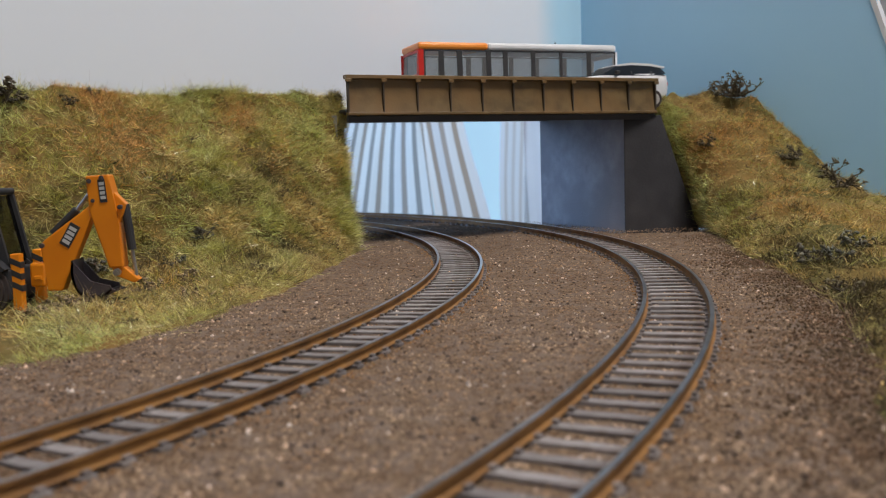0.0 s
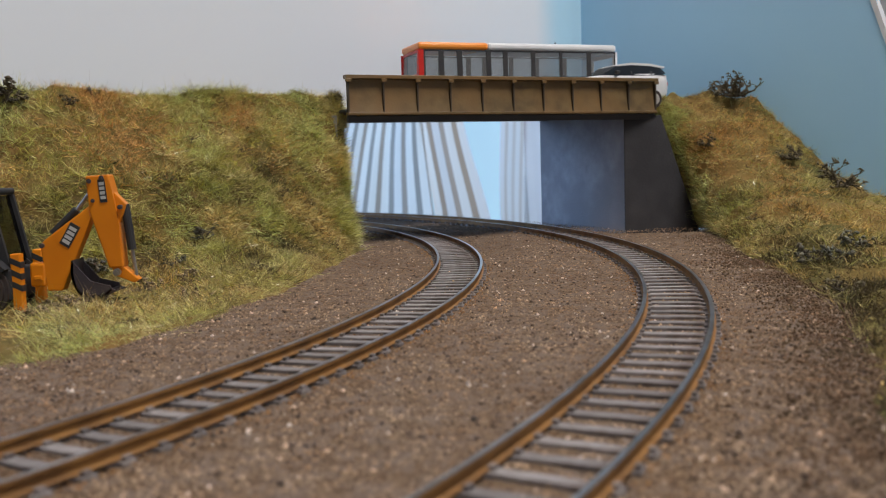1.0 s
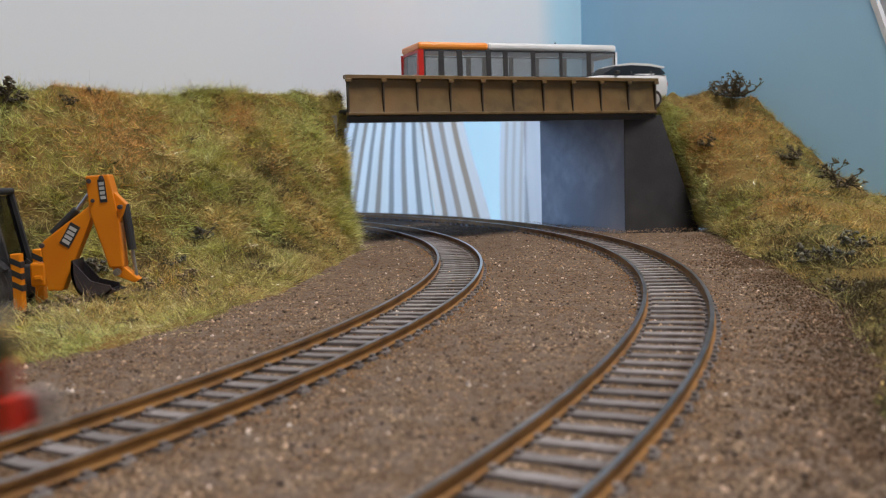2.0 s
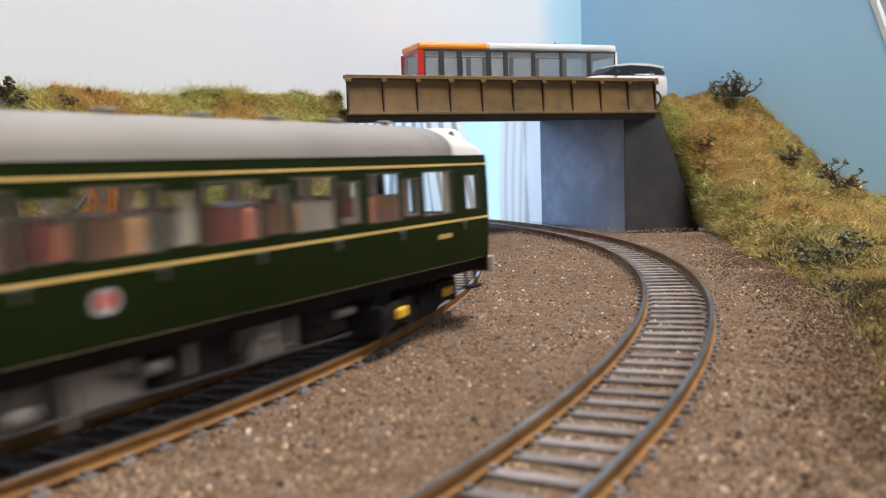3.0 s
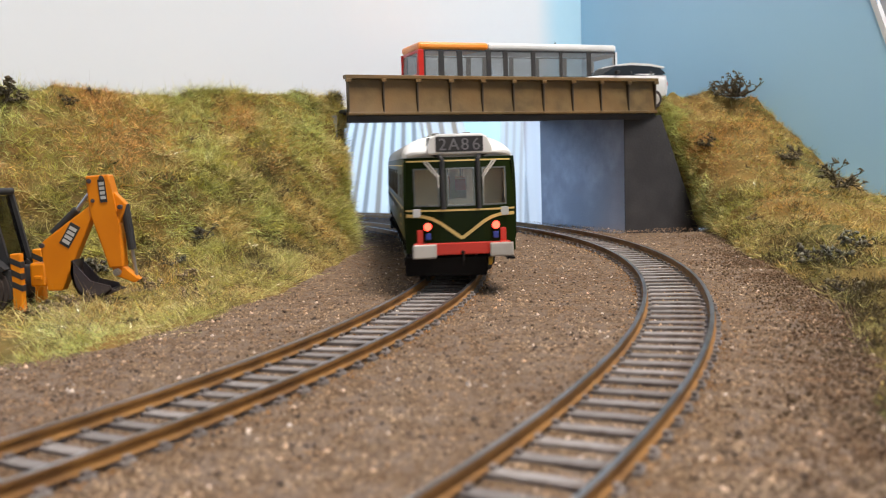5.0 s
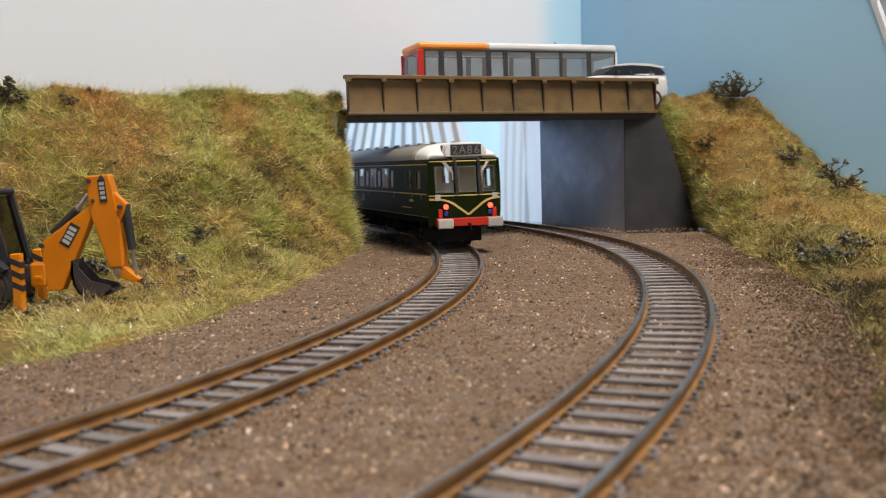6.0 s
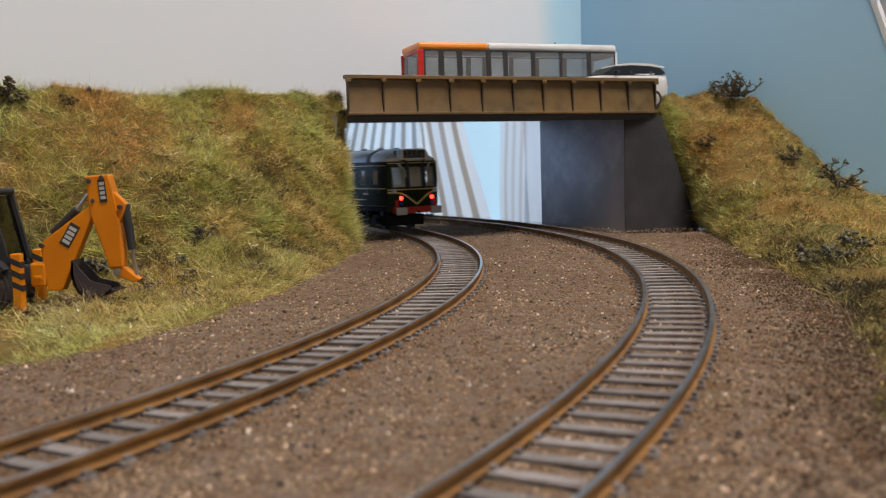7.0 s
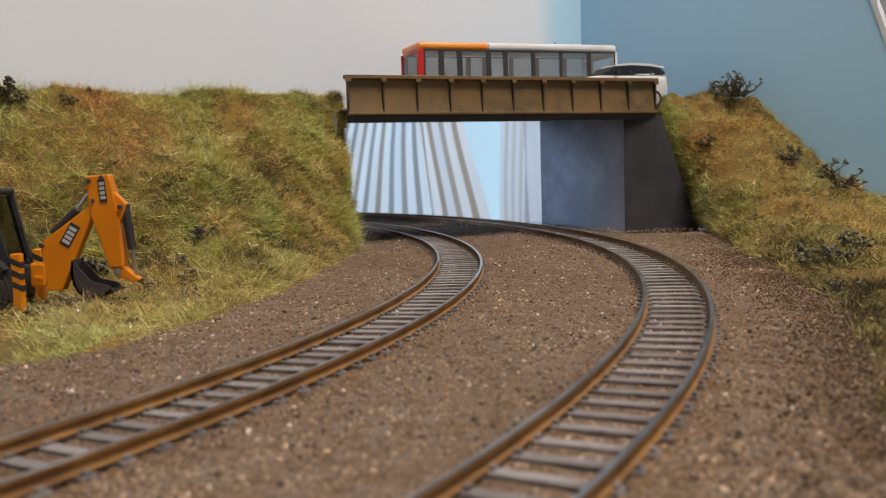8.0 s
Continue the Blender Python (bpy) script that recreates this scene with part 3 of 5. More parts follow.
def build_abutments():
    # the far abutment: a wing wall towards the camera and a long inner face beside the track
    t = thing("abutment", "grey card abutment with a sloped wing wall", "bridge abutment", kind="structure")
    bm = bmesh.new()
    a, b = Vector((110, 546, 0)), Vector((69, 628, 0))
    n = Vector((b.y - a.y, a.x - b.x, 0)).normalized() * 3
    lo = [(a.x, a.y), (b.x, b.y), (b.x + n.x, b.y + n.y), (a.x + n.x, a.y + n.y)]
    prism(bm, lo, -5, 69.2, "z")
    part("inner_wall", bm, M_CONCRETE, t)
    bm = bmesh.new()
    d = Vector((42, 6, 0))
    pts = [(0, -5), (47, -5), (45.5, 0), (22.5, 67.5), (0, 67.5)]
    lo = [bm.verts.new((a.x + d.x * u / 42, a.y + d.y * u / 42 - 1.2, z)) for u, z in pts]
    hi = [bm.verts.new((a.x + d.x * u / 42, a.y + d.y * u / 42 + 1.8, z)) for u, z in pts]
    bm.faces.new(lo), bm.faces.new(hi[::-1])
    for i in range(5):
        bm.faces.new((lo[i], hi[i], hi[(i + 1) % 5], lo[(i + 1) % 5]))
    # darker than the inner wall, shade painted into its card
    part("wing_wall", bm, M_CONCRETE_SHADED, t)
    t2 = thing("abutment", "grey card abutment hidden behind the grassy bank", "bridge abutment", kind="structure")
    bm = bmesh.new()
    prism(bm, [(-56, 478), (-53, 476), (-100, 575), (-103, 573)][::1], -5, 69.2, "z")
    part("inner_wall", bm, M_CONCRETE, t2)


# ---- painted backdrop boards ----
def wall_end(z):
    return 227.5 - (z - 100) * 0.36


def build_backdrop():
    c = Vector((*CORNER, 0))
    for name, end, holes, mt, label, height in (
            ("wall_back", LEFT_WALL_END, [(38, 300, -5, 76)], M_BACK_SKY, "white painted backdrop board fading to blue at the corner", 500),
            ("wall_right", RIGHT_WALL_END, [], M_RIGHT_SKY, "sky-blue painted backdrop board with a slanted end", 500)):
        e = Vector((*end, 0))
        ln = (e - c).length
        ang = math.degrees(math.atan2(e.y - c.y, e.x - c.x))
        s = 1 if name == "wall_right" else -1
        bm = bmesh.new()
        us = [0, ln] if s < 0 else [0, ln * 0.5, ln]
        panel(bm, us, [-5, 100, height], holes, lambda u, z, d: (u if s < 0 or u < ln - 1 else wall_end(z), s * d, z), 4.0)
        ob = finish(name, bm, mt)
        ob.matrix_world = at(c.x, c.y, 0, ang)
        tagged(ob, label, "backdrop", kind="structure")
    # pale timber edge of the slanted board end
    e = Vector((*RIGHT_WALL_END, 0))
    ln = (e - c).length
    bm = bmesh.new()
    pts = [(wall_end(-5), -5), (wall_end(-5) + 3, -5), (wall_end(500) + 3, 500), (wall_end(500), 500)]
    prism(bm, pts, -0.6, 4.4, "y")
    ob = finish("trim", bm, M_WHITE_WALL)
    ob.matrix_world = at(c.x, c.y, 0, math.degrees(math.atan2(e.y - c.y, e.x - c.x)))
    tagged(ob, "pale edge strip on the backdrop board", "trim", kind="structure")


# ---- the room round the layout ----
def curtain_mat(name, c0, c1, c2, through_light=0.5):
    m = bpy.data.materials.new(name)
    m.use_nodes = True
    nt = m.node_tree
    n, ln = nt.nodes, nt.links
    at_ = n.new("ShaderNodeUVMap")
    sep = n.new("ShaderNodeSeparateXYZ")
    ln.new(at_.outputs[0], sep.inputs[0])
    ramp = n.new("ShaderNodeValToRGB")
    ramp.color_ramp.interpolation = "CONSTANT"
    fr = n.new("ShaderNodeMath")
    fr.operation = "FRACT"
    ln.new(sep.outputs[0], fr.inputs[0])
    ln.new(fr.outputs[0], ramp.inputs[0])
    el = ramp.color_ramp.elements
    el[0].position, el[0].color = 0.0, c0
    el[1].position, el[1].color = 0.30, c1
    for p, c in ((0.50, c0), (0.80, c2)):
        e = el.new(p)
        e.color = c
    df = n.new("ShaderNodeBsdfDiffuse")
    tl = n.new("ShaderNodeBsdfTranslucent")
    mx = n.new("ShaderNodeMixShader")
    mx.inputs[0].default_value = through_light
    ln.new(ramp.outputs[0], df.inputs[0])
    ln.new(ramp.outputs[0], tl.inputs[0])
    ln.new(df.outputs[0], mx.inputs[1])
    ln.new(tl.outputs[0], mx.inputs[2])
    ln.new(mx.outputs[0], n["Material Output"].inputs[0])
    return m


M_CURTAIN = curtain_mat("striped_curtain", (0.76, 0.75, 0.74, 1), (0.33, 0.32, 0.31, 1), (0.38, 0.33, 0.29, 1))
M_CURTAIN_BROWN = curtain_mat("brown_striped_curtain", (0.80, 0.74, 0.70, 1), (0.44, 0.33, 0.25, 1), (0.46, 0.36, 0.29, 1))
M_CURTAIN_PALE = curtain_mat("fine_striped_curtain", (0.74, 0.72, 0.72, 1), (0.60, 0.54, 0.50, 1), (0.62, 0.57, 0.54, 1))
M_NET = curtain_mat("white_net_curtain", (0.74, 0.72, 0.74, 1), (0.72, 0.70, 0.72, 1), (0.72, 0.70, 0.72, 1))


def curtain(x0, x1, y, z0, z1, stripe, lean0, lean1, label, seed, fold=5.0, material=None, fan=0.0):
    """A hanging striped cloth with folds that fan out from a gathered heading."""
    bm = bmesh.new()
    uv = bm.loops.layers.uv.new("UVMap")
    nu, nz = 160, 40
    rng = random.Random(seed)
    ph = [rng.uniform(0, 6.28) for _ in range(4)]
    g = []
    for j in range(nz + 1):
        z = lerp(z0, z1, j / nz)
        low = max(min(50 - z, 170), -170)
        row = []
        for i in range(nu + 1):
            u = i / nu
            w = (x1 - x0) * u
            x = x0 + w + lerp(lean0, lean1, max(0.0, (u - fan) / (1 - fan)) ** 1.5) * low
            x += 5 * math.sin(w / 60 + ph[2] + z / 90) + (lean1 * 22 * math.sin(low / 60) * u ** 3)
            yy = y + fold * (2.2 * math.sin(w / 24 + ph[0] + z / 300) + math.sin(w / 11 + ph[1] - z / 200))
            row.append((bm.verts.new((x, yy, z)), w / stripe + 0.05 * math.sin(w / 31)))
        g.append(row)
    for j in range(nz):
        for i in range(nu):
            q = (g[j][i], g[j][i + 1], g[j + 1][i + 1], g[j + 1][i])
            f = bm.faces.new([a for a, _ in q])
            for lp, (_, t) in zip(f.loops, q):
                lp[uv].uv = (t + 10, 0)
    ob = finish("curtain", bm, material or M_CURTAIN, smooth=True)
    return tagged(ob, label, "curtain")


def build_room():
    X0, X1, Y0, Y1, Z0, Z1 = -1800, 1900, -1900, 1950, -900, 1500
    wx0, wx1, wz0, wz1 = -700, 650, -350, 1000

    def slab(name, label, a, mt=M_ROOM_WALL, cat="wall"):
        bm = bmesh.new()
        box(bm, *a)
        tagged(finish(name, bm, mt), label, cat, kind="structure")
    slab("floor", "dull brown carpet floor of the room", (X0, X1, Y0, Y1, Z0 - 50, Z0), M_CARPET, "floor")
    slab("ceiling", "plain pale plaster ceiling of the room", (X0, X1, Y0, Y1, Z1, Z1 + 50), M_ROOM_WALL, "ceiling")
    bm = bmesh.new()
    panel(bm, [Y0, Y1], [Z0, Z1], [(350, 1350, -50, 950)], lambda u, z, d: (X0 - d, u, z), 50)
    tagged(finish("wall_west", bm, M_ROOM_WALL), "pale room wall with a side window", "wall", kind="structure")
    w = thing("window_2", "white framed side window of the room", "window", at(X0 - 30, 0, 0), kind="structure")
    for a in ((-12, 12, 350, 1350, -50, -10), (-12, 12, 350, 1350, 910, 950), (-12, 12, 350, 390, -10, 910), (-12, 12, 1310, 1350, -10, 910)):
        bm = bmesh.new()
        box(bm, *a, 2)
        part("window_frame", bm, M_WHITE_WALL, w)
    bm = bmesh.new()
    box(bm, -3, 3, 390, 1310, -10, 910)
    part("pane", bm, M_PANE, w).visible_shadow = False
    slab("wall_east", "plain pale plaster room wall", (X1, X1 + 50, Y0, Y1, Z0, Z1))
    # unseen wall opening and frame, added to go with the front fill lamp
    bm = bmesh.new()
    panel(bm, [X0, X1], [Z0, Z1], [(-50, 1150, -50, 1150)], lambda u, z, d: (u, Y0 - d, z), 50)
    tagged(finish("wall_south", bm, M_ROOM_WALL), "pale room wall with an opening added for the fill lamp", "wall", kind="structure")
    w = thing("fill_lamp_frame", "unseen white window frame added round the front fill lamp", "window", at(0, Y0 - 30, 0), kind="structure")
    for a in ((-50, 1150, -12, 12, -50, -10), (-50, 1150, -12, 12, 1110, 1150), (-50, -10, -12, 12, -10, 1110), (1110, 1150, -12, 12, -10, 1110)):
        bm = bmesh.new()
        box(bm, *a, 2)
        part("window_frame", bm, M_WHITE_WALL, w)
    bm = bmesh.new()
    box(bm, -10, 1110, -3, 3, -10, 1110)
    part("pane", bm, M_PANE, w).visible_shadow = False
    bm = bmesh.new()
    panel(bm, [X0, X1], [Z0, Z1], [(wx0, wx1, wz0, wz1)], lambda u, z, d: (u, Y1 + d, z), 90)
    tagged(finish("wall_north", bm, M_ROOM_WALL), "pale room wall with a wide window", "wall", kind="structure")
    w = thing("window_1", "white framed window behind striped curtains", "window", at(0, Y1 + 40, 0), kind="structure")
    for a in ((wx0, wx1, -18, 18, wz0, wz0 + 45), (wx0, wx1, -18, 18, wz1 - 45, wz1), (wx0, wx0 + 45, -18, 18, wz0 + 45, wz1 - 45), (wx1 - 45, wx1, -18, 18, wz0 + 45, wz1 - 45),
              (150, 195, -18, 18, wz0 + 45, wz1 - 45)):
        bm = bmesh.new()
        box(bm, *a, 2)
        part("window_frame", bm, M_WHITE_WALL, w)
    for a in ((wx0 + 45, 150), (195, wx1 - 45)):
        bm = bmesh.new()
        box(bm, a[0], a[1], -3, 3, wz0 + 45, wz1 - 45)
        p = part("pane", bm, M_PANE, w)
        p.visible_shadow = False
    bm = bmesh.new()
    box(bm, -1500, 1500, 2900, 2910, -1200, 1900)
    tagged(finish("backdrop", bm, M_SKYGLOW), "bright hazy daylight outside the window", "sky", kind="structure")
    curtain(-560, -24, 1836, -560, 1050, 45, -0.30, 0.10, "white curtain with slanting grey stripes", 3, fan=0.66)
    curtain(-30, 70, 1822, -560, 1050, 56, 0.10, 0.20, "white curtain with brown stripes, gathered aside", 4, 4.0, M_CURTAIN_BROWN)
    curtain(123, 172, 1840, -560, 1050, 30, 0, 0, "narrow cream curtain with fine tan stripes", 5, 2.0, M_CURTAIN_PALE)
    curtain(173, 420, 1846, -560, 1050, 60, 0, 0, "plain white net curtain", 6, 3.0, M_NET)
    # ceiling lamp housing above its glow
    lamp = thing("ceiling_light", "square white ceiling light panel", "lamp", at(LAMP[0] * 1000, LAMP[1] * 1000, 1440))
    bm = bmesh.new()
    box(bm, -300, 300, -300, 300, 0, 58, 4)
    part("housing", bm, M_WHITE_WALL, lamp)


M_PANE = glass_mat("window_pane")
M_SKYGLOW = mat("daylight_haze", (0.5, 0.6, 0.7), rough=1.0, scale=2, emit=(0.60, 0.82, 1.0), emit_power=0.82)


# ---- train ----
def train_pose(arc):
    """Where the railcar stands when its middle has run arc mm round the inner track: both bogie pins on the rails."""
    s, a = arc / LEFT_R, math.asin(93.0 / LEFT_R)
    p = Vector(arc_point(LEFT_C, LEFT_R, s - a))
    q = Vector(arc_point(LEFT_C, LEFT_R, s + a))
    m, d = (p + q) / 2, q - p
    return at(m.x, m.y, RAIL_TOP, math.degrees(math.atan2(d.y, d.x)))


TRAIN_KEYS = [(0.0, -700.0), (1.7, -445.5), (2.8, -280.5), (3.2, -223.0), (3.8, -136.0), (4.2, -74.5), (4.7, -2.5), (5.2, 65.0),
              (5.8, 143.0), (6.5, 232.0), (7.0, 297.0), (7.4, 352.0), (7.7, 391.5), (8.0, 430.0)]


def train_arc(t):
    k = TRAIN_KEYS
    for i in range(len(k) - 1):
        if t <= k[i + 1][0]:
            break
    def slope(j):
        a, b = max(j - 1, 0), min(j + 1, len(k) - 1)
        return (k[b][1] - k[a][1]) / (k[b][0] - k[a][0])
    (t0, v0), (t1, v1) = k[i], k[i + 1]
    h = t1 - t0
    f = (t - t0) / h
    return (2 * f ** 3 - 3 * f * f + 1) * v0 + (f ** 3 - 2 * f * f + f) * h * slope(i) + (3 * f * f - 2 * f ** 3) * v1 + (f ** 3 - f * f) * h * slope(i + 1)


M_GREEN = mat("dark_green_coach_paint", (0.011, 0.019, 0.0035), (0.009, 0.015, 0.003), rough=0.36, scale=30, spec=0.08)
M_LINE = mat("straw_yellow_lining", (0.72, 0.50, 0.16), rough=0.45, scale=60)
M_ROOF = mat("dusty_grey_roof", (0.28, 0.26, 0.23), (0.24, 0.22, 0.195), rough=0.38, scale=35, bump=0.05)
M_DOME = mat("white_cab_roof", (0.78, 0.76, 0.72), (0.70, 0.68, 0.64), rough=0.4, scale=40)
M_RED = mat("red_buffer_beam", (0.58, 0.03, 0.012), rough=0.4, scale=60)
M_BUFFER = mat("pale_grey_buffer", (0.50, 0.47, 0.42), (0.38, 0.35, 0.31), rough=0.4, scale=90)
M_TAIL = mat("red_tail_lamp", (0.5, 0.02, 0.01), rough=0.3, emit=(1.0, 0.04, 0.02), emit_power=6.0)
M_UNDER = mat("dusty_black_underframe", (0.008, 0.0075, 0.0075), (0.015, 0.013, 0.012), rough=0.8, scale=90, bump=0.2, spec=0.12)
M_TANK = mat("grey_brown_tank", (0.20, 0.18, 0.155), (0.13, 0.115, 0.10), rough=0.6, scale=70)
M_ORANGE = mat("orange_engine_paint", (0.75, 0.17, 0.02), rough=0.5, scale=60)
M_AXLEBOX = mat("yellow_axlebox", (0.80, 0.47, 0.04), rough=0.5, scale=60)
M_SEAT = mat("maroon_seat_cloth", (0.50, 0.13, 0.09), (0.56, 0.26, 0.14), rough=0.8, scale=60)
M_SEAT_TAN = mat("tan_seat_cloth", (0.60, 0.36, 0.18), (0.52, 0.27, 0.12), rough=0.8, scale=60)
M_CREAM = mat("cream_partition", (0.86, 0.76, 0.58), rough=0.6, scale=40)
M_TRIM = mat("dull_window_trim", (0.16, 0.165, 0.155), rough=0.4, metal=0.3, scale=60)
M_FRAME = mat("dull_bronze_window_frame", (0.10, 0.085, 0.06), rough=0.4, metal=0.2, scale=60)
M_GLASS = glass_mat("coach_glass", (0.97, 0.98, 0.97))
M_STEEL = mat("steel_wheel", (0.03, 0.028, 0.026), rough=0.5, metal=0.4, scale=60)
M_BLUE = mat("blue_hose", (0.03, 0.05, 0.30), rough=0.5, scale=60)
M_ROUTE = mat("dim_grey_lettering", (0.17, 0.16, 0.165), rough=0.5, scale=60)
M_LETTER = mat("white_lettering", (0.52, 0.52, 0.50), rough=0.5, scale=60)

HALF = 125.5
WIDE = [(90, 102), (67, 78), (41.5, 53.4), (17, 30.6), (-7, 7), (-32.6, -18.8), (-57, -44)]
DOORS = [(111, 116.7), (80.4, 86.4), (56, 62), (32, 38.5), (9, 15), (-16, -9.5), (-41.7, -35), (-67.8, -60.3), (-98.6, -91.5), (-113, -105.5)]


def widen(panes):
    """Let the panes reach towards their neighbours, so that narrow posts are left."""
    order = sorted(WIDE + DOORS)
    out = []
    for a, b in panes:
        if a < -60:
            out.append((a, b))
            continue
        i = order.index((a, b))
        below = a - order[i - 1][1] if i else 2.0
        above = order[i + 1][0] - b if i + 1 < len(order) else 2.0
        out.append((a - min(1.5, 0.42 * below), b + min(0.8, 0.22 * above)))
    return out


WIDE, DOORS = widen(WIDE), widen(DOORS)


def side_y(z):
    return 18.4 - 0.05 * max(0.0, 20 - z) - 0.012 * max(0.0, z - 30) ** 1.6


def face_x(y, z):
    """How far the cab front stands out at a spot of it."""
    return HALF + 1.6 - 0.034 * max(0.0, abs(y) - 5.5) ** 1.95 - 0.10 * max(0.0, z - 25)


def ribbon(bm, pts, w, lift, place):
    """A flat painted line along pts, laid on a surface."""
    k = []
    for i, p in enumerate(pts):
        a, b = Vector(pts[max(i - 1, 0)]), Vector(pts[min(i + 1, len(pts) - 1)])
        d = (b - a).normalized()
        nrm = Vector((-d.y, d.x)) * w / 2
        k.append((bm.verts.new(place(p[0] + nrm.x, p[1] + nrm.y, lift)), bm.verts.new(place(p[0] - nrm.x, p[1] - nrm.y, lift))))
    for (a, b), (c, d) in zip(k, k[1:]):
        bm.faces.new((a, b, d, c))


def roof_spot(x, f):
    """Roof section: f from -1 to 1 across, domed at both ends."""
    e = max(0.0, (abs(x) - (HALF - 24)) / 24.5)
    rise = 7.9 * (1 - 0.80 * e ** 2.4)
    half = 18.0 - 1.2 * e ** 3
    a = f * math.pi / 2
    xx = x
    if abs(x) > HALF - 24:
        xx = math.copysign(min(abs(x), face_x(half * abs(math.sin(a)), 41)), x)
    return (xx, half * math.copysign(abs(math.sin(a)) ** 0.92, a), 41.2 + rise * max(math.cos(a), 0.0) ** 0.78)


def build_train():
    t = thing("railcar", "dark green diesel railcar with yellow lines and pale roof", "train")
    for s in (-1, 1):
        side = lambda u, z, d: (u, s * (side_y(z) - d), z)
        holes = [(a, b, 27.0, 37.6) for a, b in WIDE] + [(a, b, 27.4, 36.3) for a, b in DOORS]
        bm = bmesh.new()
        panel(bm, [-HALF + 3.2, -60, 0, 60, HALF - 3.2], [14.6, 18, 22, 30, 34, 41.2], holes, side, 0.9)
        body = part("body_side", bm, M_GREEN, t)
        # cream inner skin, added to bounce light about behind the windows
        bm = bmesh.new()
        panel(bm, [-HALF + 5, HALF - 5], [15.5, 41], holes, lambda u, z, d: (u, s * (side_y(z) - 0.95 - d), z), 0.4)
        part("lining_board", bm, M_CREAM, body)
        for z, w in ((25.1, 0.62), (38.9, 0.5)):
            bm = bmesh.new()
            ribbon(bm, [(x, z) for x in np.linspace(-HALF + 3.2, HALF - 3.2, 20)], w, -0.12, side)
            part("lining", bm, M_LINE, body)
        for a, b in ((-98, -82),):
            bm = bmesh.new()
            ribbon(bm, [(a, 18.2), (b, 18.2)], 0.5, -0.12, side)
            part("lining", bm, M_LINE, body)
        for k, (a, b) in enumerate(WIDE + DOORS):
            z0, z1 = (27.0, 37.6) if k < len(WIDE) else (27.4, 36.3)
            bm = bmesh.new()
            sheet(bm, [a, b], [z0, (z0 + z1) / 2, z1], lambda u, z: (u, s * (side_y(z) - 0.35), z))
            pane = part("window", bm, M_GLASS, t)
            bm = bmesh.new()
            f = 0.35
            panel(bm, [a, b], [z0, z1], [(a + f, b - f, z0 + f, z1 - f)], lambda u, z, d: (u, s * (side_y(z) + 0.08 - d), z), 0.4)
            part("window_frame", bm, M_FRAME, pane)
            if k >= len(WIDE):
                bm = bmesh.new()
                x = a - 1.2
                box(bm, x - 0.25, x + 0.25, min(s * 18.2, s * 18.9), max(s * 18.2, s * 18.9), 22.6, 24.4, 0.1)
                box(bm, x - 1.4, x + 0.9, min(s * 18.2, s * 18.75), max(s * 18.2, s * 18.75), 24.3, 24.9, 0.1)
                part("door_handle", bm, M_TRIM, t)
        # crest and running number, as plain shapes
        bm = bmesh.new()
        bmesh.ops.create_circle(bm, cap_ends=True, segments=24, radius=2.1, matrix=Matrix.Translation((-4.5, s * 18.55, 21)) @ Matrix.Rotation(radians(90), 4, "X"))
        crest = part("crest", bm, M_LETTER, t, "cream and red round crest")
        bm = bmesh.new()
        bmesh.ops.create_circle(bm, cap_ends=True, segments=24, radius=1.3, matrix=Matrix.Translation((-4.5, s * 18.62, 21.2)) @ Matrix.Rotation(radians(90), 4, "X"))
        part("crest_shield", bm, M_RED, crest)
        bm = bmesh.new()
        for k in range(6):
            x = s * -98.0 - 3 + k * 1.1
            box(bm, x, x + 0.75, min(s * 18.3, s * 18.6), max(s * 18.3, s * 18.6), 21.2, 22.3)
        part("running_number", bm, M_LINE, t)
    # roof: grey middle, white domed ends
    for nm, x0, x1, mt in (("roof", -104, 104, M_ROOF), ("cab_roof", -HALF - 1, -104.02, M_DOME), ("cab_roof", 104.02, HALF + 1, M_DOME)):
        bm = bmesh.new()
        nx, nf = 26, 22
        rows = [[bm.verts.new(roof_spot(lerp(x0, x1, i / nx), -1 + 2 * j / nf)) for j in range(nf + 1)] for i in range(nx + 1)]
        for i in range(nx):
            for j in range(nf):
                bm.faces.new((rows[i][j], rows[i + 1][j], rows[i + 1][j + 1], rows[i][j + 1]))
        for r in (rows[0], rows[-1]):
            bm.faces.new(r)
        part(nm, bm, mt, t, smooth=True)
    for x in range(-96, 97, 21):
        for y in (-5.5, 5.5):
            bm = bmesh.new()
            cyl(bm, (x, y, 48.0), (x, y, 49.3), 1.5, 1.1, 12)
            box(bm, x - 1.6, x + 1.6, y - 1.3, y + 1.3, 49.2, 49.9, 0.3)
            part("roof_vent", bm, M_ROOF, t)
    # cab ends
    for e in (-1, 1):
        face = lambda y, z, d: (e * (face_x(y, z) - d), y, z)
        wins = [(-15.0, -6.9, 25.6, 37.8), (-4.5, 4.5, 25.6, 37.8), (6.9, 15.0, 25.6, 37.8)]
        bm = bmesh.new()
        ys = [-17.9, -16.8, -14, -11, -9, -5.7, -3, 0, 3, 5.7, 9, 11, 14, 16.8, 17.9]
        panel(bm, ys, [10.5, 14, 18, 22, 30, 34, 41.2], wins, face, 0.9)
        cab = part("cab_front", bm, M_GREEN, t)
        for w in wins:
            bm = bmesh.new()
            sheet(bm, [w[0], (w[0] + w[1]) / 2, w[1]], [w[2], w[3]], lambda y, z: (e * (face_x(y, z) - 0.35), y, z))
            pane = part("windscreen", bm, M_GLASS, t)
            bm = bmesh.new()
            f = 0.45
